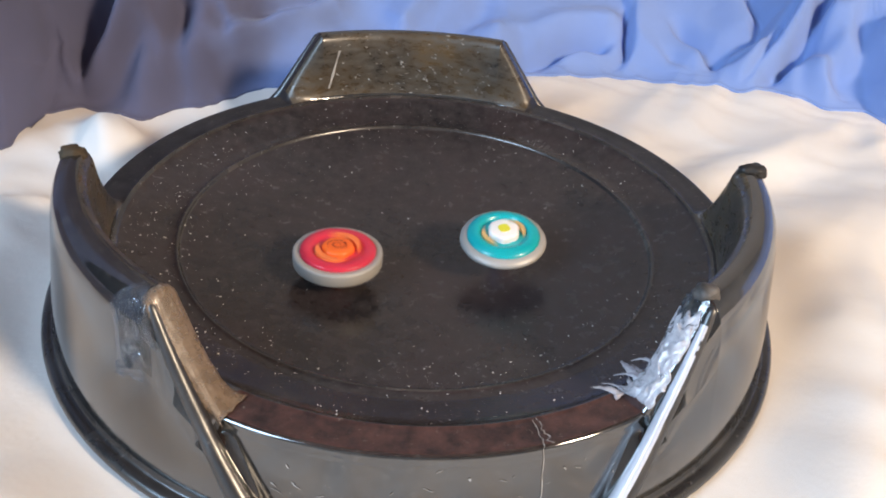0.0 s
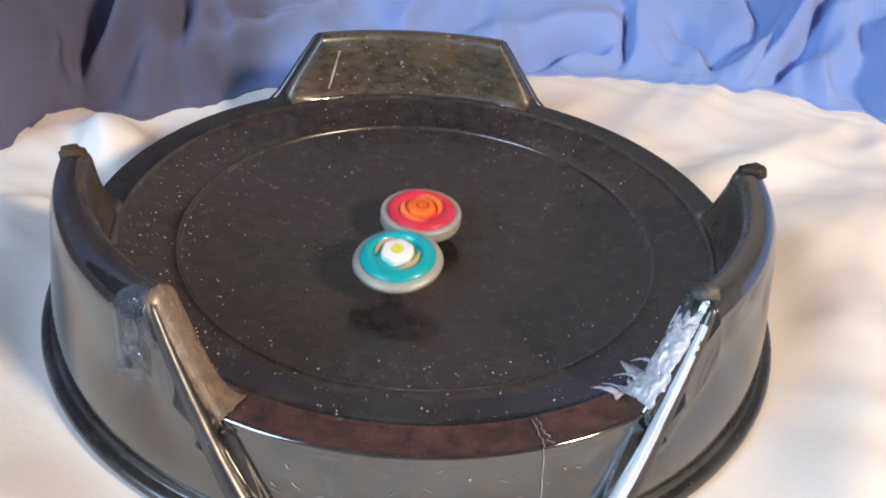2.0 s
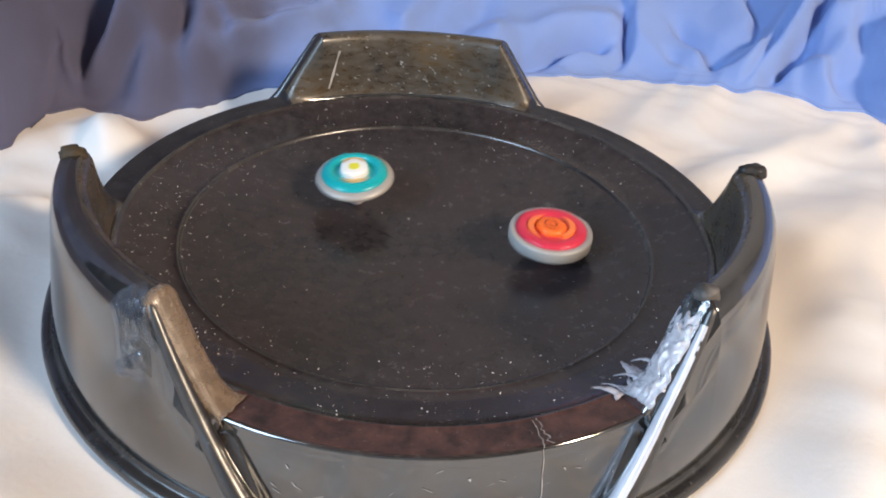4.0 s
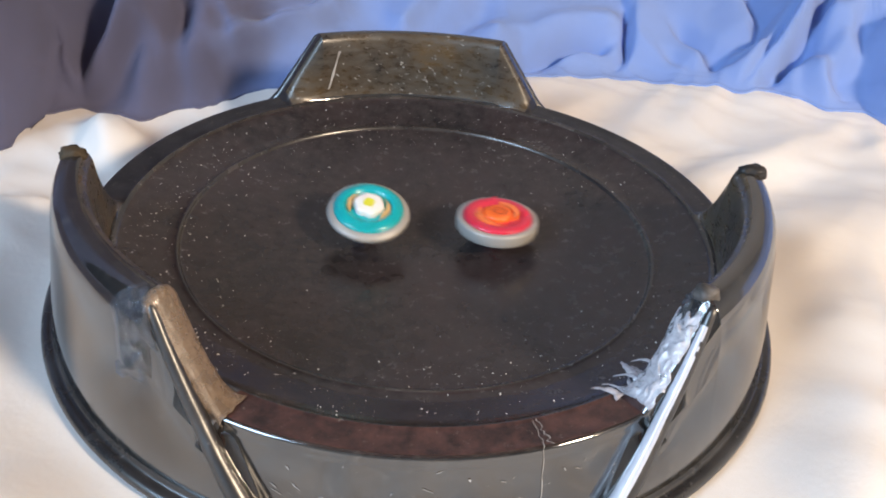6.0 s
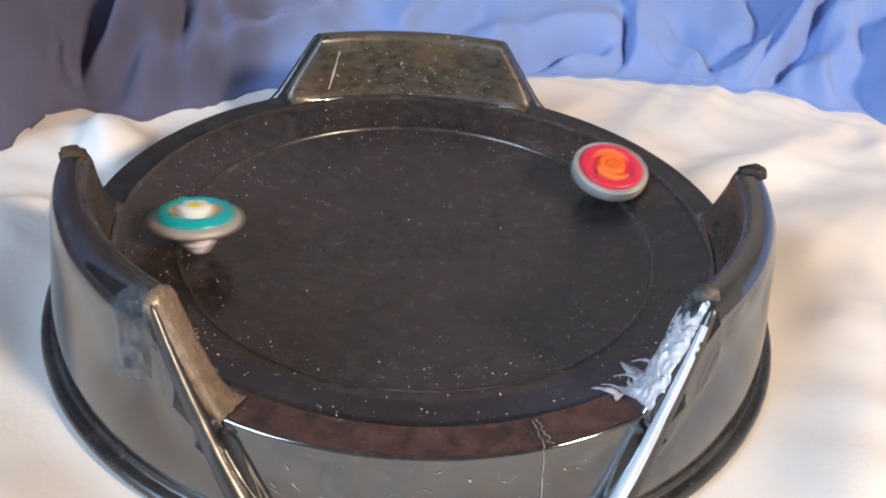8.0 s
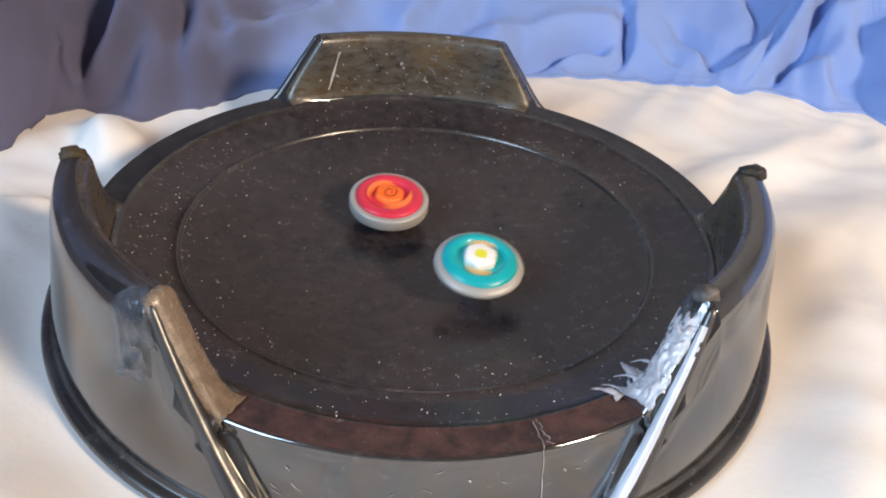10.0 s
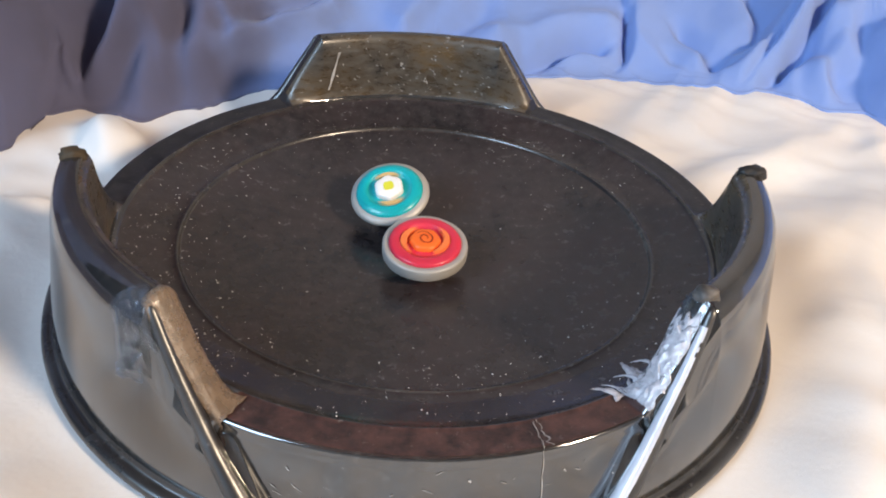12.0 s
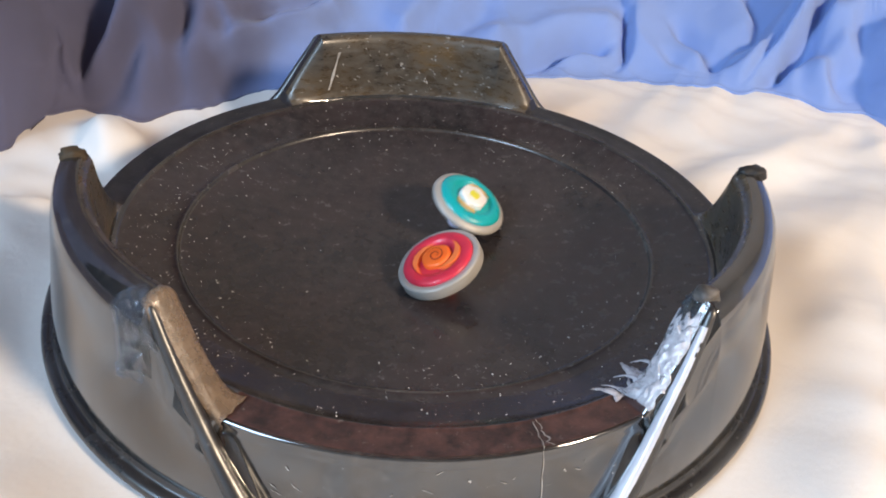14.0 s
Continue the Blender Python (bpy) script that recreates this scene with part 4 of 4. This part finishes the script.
def motions():
    # seconds, tip x and y, lean towards +x and +y in degrees
    walk(RED, spun([
        (0, -0.0382, -0.0350, 0.9, 0.9), (0.1, -0.0304, -0.0468, 0.7, 0.6), (0.2, -0.0155, -0.0535, 0.5, 0.3), (0.3, 0.0010, -0.0508, 0.4, -0.0),
        (0.4, 0.0151, -0.0393, 0.2, -0.3), (0.5, 0.0235, -0.0242, 0.0, -0.6), (0.6, 0.0261, -0.0079, 0.0, -0.9), (0.7, 0.0334, -0.0152, 0.0, -1.2),
        (0.8, 0.0370, -0.0060, 0.0, -1.5), (0.9, 0.0310, 0.0004, 0.0, -1.8), (1, 0.0189, 0.0078, 0.0, -2.1), (1.1, 0.0234, 0.0002, 0.0, -2.2),
        (1.2, 0.0424, -0.0069, 0.0, -2.4), (1.3, 0.0468, 0.0009, 0.0, -2.6), (1.4, 0.0402, 0.0101, 0.0, -2.8), (1.5, 0.0263, 0.0103, 0.0, -2.9),
        (1.6, 0.0124, 0.0023, 0.0, -3.0), (1.7, 0.0305, 0.0166, 0.0, -3.0), (1.8, 0.0255, 0.0203, 0.0, -3.0), (1.9, 0.0119, 0.0194, 0.0, -3.0),
        (2, 0.0006, 0.0130, 0.0, -3.0), (2.1, 0.0090, 0.0652, 0.0, -4.1), (2.2, 0.0067, 0.0858, 0.0, -5.1), (2.3, -0.0100, 0.0840, 0.0, -6.2),
        (2.4, -0.0250, 0.0735, 0.0, -7.2), (2.5, -0.0371, 0.0546, 0.0, -8.3), (2.6, -0.0408, 0.0304, 0.0, -6.8), (2.7, -0.0337, 0.0009, 0.0, -5.3),
        (2.8, -0.0672, 0.0078, 0.0, -3.8), (2.9, -0.0840, 0.0090, 0.0, -2.3), (3, -0.0785, -0.0041, 0.0, -0.8), (3.1, -0.0594, -0.0200, 0.0, -0.9),
        (3.2, -0.0370, -0.0327, 0.0, -0.9), (3.3, -0.0264, -0.0435, 0.0, -1.0), (3.4, -0.0127, -0.0516, 0.0, -1.1), (3.5, 0.0033, -0.0541, 0.0, -1.2),
        (3.6, 0.0191, -0.0500, 0.0, -1.2), (3.7, 0.0329, -0.0420, 0.0, -1.3), (3.8, 0.0459, -0.0324, 0.0, -1.4), (3.9, 0.0589, -0.0206, 0.0, -1.4),
        (4, 0.0691, -0.0045, 0.0, -1.5), (4.1, 0.0713, 0.0147, 0.0, -1.6), (4.2, 0.0638, 0.0326, 0.0, -1.7), (4.3, 0.0503, 0.0456, 0.0, -1.7),
        (4.4, 0.0358, 0.0551, 0.0, -1.8), (4.5, 0.0216, 0.0638, 0.0, -1.9), (4.6, 0.0055, 0.0712, 0.0, -1.9), (4.7, -0.0128, 0.0730, 0.0, -2.0),
        (4.8, -0.0300, 0.0663, 0.0, -2.1), (4.9, -0.0426, 0.0532, 0.0, -2.2), (5, -0.0503, 0.0378, 0.0, -2.2), (5.1, -0.0549, 0.0225, 0.0, -2.3),
        (5.2, -0.0567, 0.0070, 0.0, -2.4), (5.3, -0.0540, -0.0080, 0.0, -2.4), (5.4, -0.0290, -0.0304, 0.0, -2.5), (5.5, -0.0140, -0.0451, -0.0, -2.6),
        (5.6, 0.0148, -0.0411, 0.0, -1.8), (5.7, 0.0444, -0.0334, 0.0, -1.0), (5.8, 0.0719, -0.0363, 0.0, -0.1), (5.9, 0.0652, -0.0081, 0.0, 0.7),
        (6, 0.0419, 0.0089, 0.0, 1.5), (6.1, 0.0248, 0.0156, 0.0, 1.3), (6.2, 0.0600, 0.0328, 0.0, 1.1), (6.3, 0.0367, 0.0456, 0.0, 1.0),
        (6.4, 0.0062, 0.0367, 0.0, 0.8), (6.5, -0.0194, 0.0260, -0.0, 0.6), (6.6, -0.0381, 0.0256, 0.0, -0.2), (6.7, -0.0510, 0.0047, 0.0, -1.0),
        (6.8, -0.0405, -0.0195, 0.0, -1.8), (6.9, -0.0259, -0.0337, 0.0, -2.7), (7, 0.0001, -0.0359, -0.0, -3.5), (7.1, 0.0154, -0.0426, -0.6, -2.4),
        (7.2, 0.0315, -0.0267, -1.1, -1.4), (7.3, 0.0328, -0.0071, -1.7, -0.3), (7.4, 0.0462, -0.0192, -2.3, 0.7), (7.5, 0.0345, -0.0026, -2.8, 1.8),
        (7.6, 0.0436, -0.0105, -1.8, -1.6), (7.7, 0.0586, -0.0080, -0.7, -4.9), (7.8, 0.0394, 0.0106, 0.3, -8.3), (7.9, 0.0133, 0.0176, 1.4, -11.6),
        (8, 0.1076, 0.0583, 2.4, -15.0), (8.1, 0.0791, 0.0470, -10.6, -28.3), (8.2, 0.0063, 0.0061, 0.5, -14.4), (8.3, 0.0087, 0.0106, 1.1, -13.1),
        (8.4, 0.0078, 0.0171, 0.7, -11.3), (8.5, 0.0021, 0.0215, -1.0, -10.3), (8.6, -0.0052, 0.0206, -2.9, -10.9), (8.7, -0.0112, 0.0166, -3.5, -13.1),
        (8.8, -0.0172, 0.0109, -2.0, -15.3), (8.9, -0.0231, 0.0014, 1.2, -16.1), (9, -0.0232, -0.0125, 4.5, -14.2), (9.1, -0.0134, -0.0237, 6.0, -10.4),
        (9.2, 0.0016, -0.0246, 4.7, -6.4), (9.3, 0.0133, -0.0169, 1.1, -4.2), (9.4, 0.0203, -0.0069, -2.9, -4.9), (9.5, 0.0257, 0.0036, -5.1, -8.0),
        (9.6, 0.0282, 0.0174, -4.6, -11.5), (9.7, 0.0222, 0.0318, -2.0, -13.5), (9.8, 0.0080, 0.0392, 1.0, -13.1), (9.9, -0.0074, 0.0363, 2.9, -11.0),
        (10, -0.0184, 0.0271, 2.8, -8.4), (10.1, -0.0248, 0.0159, 1.5, -7.0), (10.2, -0.0269, 0.0034, 0.4, -6.8), (10.3, -0.0226, -0.0085, 0.2, -7.2),
        (10.4, -0.0197, -0.0136, 0.0, -6.5), (10.5, -0.0071, -0.0156, 0.0, -5.3), (10.6, -0.0057, -0.0242, -0.0, -2.7), (10.7, 0.0007, -0.0325, -0.0, -0.1),
        (10.8, 0.0071, -0.0286, -2.1, -0.4), (10.9, 0.0072, -0.0215, -0.7, -1.9), (11, 0.0059, -0.0199, -0.0, -1.8), (11.1, 0.0052, -0.0227, -0.0, -1.2),
        (11.2, 0.0032, -0.0209, 0.0, 0.7), (11.3, 0.0014, -0.0169, 0.0, 1.8), (11.4, 0.0004, -0.0242, 0.0, 1.0), (11.5, 0.0007, -0.0260, 0.0, 0.9),
        (11.6, 0.0005, -0.0232, 0.0, 1.6), (11.7, -0.0003, -0.0196, 0.0, 0.8), (11.8, 0.0006, -0.0202, 0.3, -2.1), (11.9, 0.0017, -0.0135, 0.3, -5.7),
        (12, 0.0041, -0.0151, -0.0, -8.2), (12.1, 0.0076, -0.0207, -3.1, -6.9), (12.2, 0.0093, -0.0231, -2.4, -2.2), (12.3, 0.0089, -0.0265, -0.0, 2.0),
        (12.4, 0.0067, -0.0291, 0.2, 6.3), (12.5, 0.0027, -0.0295, 2.0, 8.0), (12.6, 0.0024, -0.0273, 3.3, 2.4), (12.7, 0.0034, -0.0220, 0.7, -3.6),
        (12.8, 0.0046, -0.0184, -0.0, -9.0), (12.9, 0.0068, -0.0226, -0.0, -9.2), (13, 0.0094, -0.0246, -0.0, -3.6), (13.1, 0.0105, -0.0282, -0.0, 0.0),
        (13.2, 0.0095, -0.0289, -0.0, 1.1), (13.3, 0.0100, -0.0318, 0.0, 2.5), (13.4, 0.0080, -0.0307, 2.6, 3.0), (13.5, 0.0056, -0.0259, 12.1, 2.5),
        (13.6, 0.0070, -0.0206, 12.4, -5.6), (13.7, 0.0110, -0.0167, 3.1, -14.0), (13.8, 0.0148, -0.0171, -8.6, -19.5), (13.9, 0.0150, -0.0258, -10.3, -16.8),
        (14, 0.0185, -0.0284, -25.7, -6.4)], 82, 50, 0))
    walk(TEAL, spun([
        (0, 0.0443, -0.0130, -2.2, -7.4), (0.1, 0.0481, -0.0025, -2.1, -7.4), (0.2, 0.0438, 0.0080, -1.9, -7.5), (0.3, 0.0342, 0.0158, -1.7, -7.5),
        (0.4, 0.0250, 0.0181, -1.6, -7.5), (0.5, 0.0162, 0.0209, -1.4, -7.5), (0.6, 0.0065, 0.0342, -0.9, -8.1), (0.7, -0.0131, 0.0521, -0.4, -8.8),
        (0.8, -0.0264, 0.0553, 0.2, -9.4), (0.9, -0.0350, 0.0430, 0.7, -10.0), (1, -0.0359, 0.0275, 1.2, -10.6), (1.1, -0.0517, 0.0250, 1.4, -10.0),
        (1.2, -0.0733, 0.0188, 1.5, -9.3), (1.3, -0.0701, 0.0048, 1.7, -8.7), (1.4, -0.0586, -0.0076, 1.8, -8.1), (1.5, -0.0418, -0.0185, 2.0, -7.4),
        (1.6, -0.0268, -0.0213, 0.9, -7.5), (1.7, -0.0407, -0.0337, -0.2, -7.6), (1.8, -0.0333, -0.0382, -1.2, -7.7), (1.9, -0.0197, -0.0389, -2.3, -7.8),
        (2, -0.0072, -0.0367, -3.4, -7.9), (2.1, -0.0136, -0.0794, -3.5, -6.3), (2.2, -0.0072, -0.0896, -3.6, -4.6), (2.3, 0.0068, -0.0819, -3.7, -3.0),
        (2.4, 0.0157, -0.0680, -3.8, -1.4), (2.5, 0.0196, -0.0522, -3.9, 0.2), (2.6, 0.0176, -0.0345, -3.7, -1.7), (2.7, 0.0135, -0.0212, -3.5, -3.7),
        (2.8, 0.0486, -0.0302, -3.3, -5.7), (2.9, 0.0672, -0.0249, -3.2, -7.6), (3, 0.0650, -0.0118, -3.0, -9.6), (3.1, 0.0548, 0.0013, -2.9, -9.4),
        (3.2, 0.0402, 0.0129, -2.9, -9.3), (3.3, 0.0379, 0.0240, -2.8, -9.1), (3.4, 0.0325, 0.0348, -2.7, -9.0), (3.5, 0.0233, 0.0426, -2.7, -8.8),
        (3.6, 0.0118, 0.0459, -2.6, -8.6), (3.7, 0.0001, 0.0458, -2.6, -8.5), (3.8, -0.0113, 0.0454, -2.5, -8.3), (3.9, -0.0242, 0.0445, -2.4, -8.2),
        (4, -0.0375, 0.0400, -2.4, -8.0), (4.1, -0.0472, 0.0296, -2.3, -7.8), (4.2, -0.0496, 0.0154, -2.2, -7.7), (4.3, -0.0458, 0.0019, -2.2, -7.5),
        (4.4, -0.0406, -0.0091, -2.1, -7.4), (4.5, -0.0368, -0.0196, -2.0, -7.2), (4.6, -0.0322, -0.0308, -2.0, -7.0), (4.7, -0.0239, -0.0401, -1.9, -6.9),
        (4.8, -0.0121, -0.0438, -1.9, -6.7), (4.9, -0.0001, -0.0411, -1.8, -6.6), (5, 0.0096, -0.0353, -1.7, -6.4), (5.1, 0.0174, -0.0292, -1.7, -6.3),
        (5.2, 0.0239, -0.0229, -1.6, -6.1), (5.3, 0.0281, -0.0151, -1.5, -5.9), (5.4, 0.0203, -0.0078, -1.5, -5.8), (5.5, 0.0268, 0.0104, -1.4, -5.6),
        (5.6, 0.0139, 0.0132, -0.5, -6.9), (5.7, -0.0159, 0.0252, 0.5, -8.3), (5.8, -0.0528, 0.0554, 1.4, -9.6), (5.9, -0.0476, 0.0276, 2.3, -10.9),
        (6, -0.0282, 0.0086, 3.3, -12.3), (6.1, -0.0215, -0.0004, 2.4, -11.3), (6.2, -0.0667, -0.0153, 1.6, -10.4), (6.3, -0.0453, -0.0343, 0.8, -9.5),
        (6.4, -0.0186, -0.0353, -0.0, -8.5), (6.5, 0.0003, -0.0374, -0.9, -7.6), (6.6, 0.0174, -0.0416, -1.1, -7.7), (6.7, 0.0223, -0.0238, -1.4, -7.9),
        (6.8, 0.0202, -0.0170, -1.6, -8.0), (6.9, 0.0253, 0.0009, -1.9, -8.1), (7, 0.0200, 0.0112, -2.1, -8.3), (7.1, 0.0142, 0.0360, -1.9, -8.5),
        (7.2, 0.0048, 0.0368, -1.7, -8.8), (7.3, -0.0031, 0.0290, -1.4, -9.0), (7.4, -0.0294, 0.0465, -1.2, -9.3), (7.5, -0.0294, 0.0225, -0.9, -9.6),
        (7.6, -0.0558, 0.0175, -0.8, -6.1), (7.7, -0.0721, 0.0110, -0.6, -2.5), (7.8, -0.0522, -0.0096, -0.4, 1.0), (7.9, -0.0254, -0.0173, -0.2, 4.5),
        (8, -0.1071, -0.0333, 0.0, 8.0), (8.1, -0.0910, -0.0421, 3.0, 4.0), (8.2, -0.0472, -0.0319, 14.8, -4.1), (8.3, -0.0295, -0.0502, 13.7, -4.2),
        (8.4, -0.0050, -0.0597, 11.6, -3.7), (8.5, 0.0215, -0.0561, 8.4, -3.8), (8.6, 0.0426, -0.0398, 5.2, -5.4), (8.7, 0.0543, -0.0165, 3.3, -8.4),
        (8.8, 0.0576, 0.0090, 3.8, -11.5), (8.9, 0.0524, 0.0355, 6.2, -12.8), (9, 0.0356, 0.0586, 8.9, -11.5), (9.1, 0.0084, 0.0696, 9.8, -8.1),
        (9.2, -0.0197, 0.0632, 8.0, -4.5), (9.3, -0.0396, 0.0444, 4.0, -2.7), (9.4, -0.0499, 0.0218, -0.3, -3.7), (9.5, -0.0534, -0.0014, -2.9, -7.1),
        (9.6, -0.0494, -0.0254, -2.7, -10.9), (9.7, -0.0343, -0.0455, -0.5, -13.3), (9.8, -0.0108, -0.0542, 2.2, -13.3), (9.9, 0.0128, -0.0491, 3.6, -11.6),
        (10, 0.0300, -0.0349, 3.0, -9.7), (10.1, 0.0401, -0.0172, 1.1, -8.9), (10.2, 0.0429, 0.0019, -0.9, -9.5), (10.3, 0.0372, 0.0196, -1.8, -10.7),
        (10.4, 0.0404, 0.0237, -6.2, -11.2), (10.5, 0.0327, 0.0203, -7.5, -4.0), (10.6, 0.0254, 0.0299, -1.7, -9.6), (10.7, 0.0162, 0.0335, -0.8, -12.3),
        (10.8, 0.0104, 0.0301, -2.6, -9.7), (10.9, 0.0024, 0.0300, -1.9, -6.5), (11, -0.0068, 0.0351, 1.9, -9.2), (11.1, -0.0090, 0.0413, 0.7, -18.1),
        (11.2, -0.0082, 0.0379, -1.8, -17.6), (11.3, -0.0069, 0.0305, -5.5, -12.6), (11.4, -0.0093, 0.0342, -1.1, -7.5), (11.5, -0.0109, 0.0282, -4.8, -6.4),
        (11.6, -0.0146, 0.0231, -2.2, -5.2), (11.7, -0.0187, 0.0199, 0.2, -3.7), (11.8, -0.0213, 0.0307, 10.8, -10.0), (11.9, -0.0196, 0.0326, 6.5, -18.3),
        (12, -0.0150, 0.0342, -7.3, -21.7), (12.1, -0.0146, 0.0349, -8.7, -18.0), (12.2, -0.0143, 0.0244, -10.1, -9.1), (12.3, -0.0158, 0.0107, -9.0, 9.0),
        (12.4, -0.0207, 0.0036, -2.0, 12.0), (12.5, -0.0271, 0.0020, 12.0, 11.0), (12.6, -0.0318, 0.0140, 24.0, -4.0), (12.7, -0.0257, 0.0201, 11.3, -24.1),
        (12.8, -0.0160, 0.0225, -7.9, -27.1), (12.9, -0.0085, 0.0236, -19.5, -18.2), (13, -0.0058, 0.0122, -21.0, -4.0), (13.1, -0.0131, -0.0011, -3.0, 13.0),
        (13.2, -0.0191, -0.0050, 3.0, 17.0), (13.3, -0.0288, 0.0065, 16.0, 17.0), (13.4, -0.0369, 0.0186, 18.0, 11.0), (13.5, -0.0440, 0.0221, 31.0, 13.0),
        (13.6, -0.0368, 0.0349, 23.0, -35.0), (13.7, -0.0216, 0.0261, 5.3, -41.7), (13.8, -0.0083, 0.0184, 9.3, -35.5), (13.9, 0.0101, 0.0201, 16.8, -22.9),
        (14, 0.0187, 0.0275, 24.3, -10.3)], 82, 50, 0))


motions()
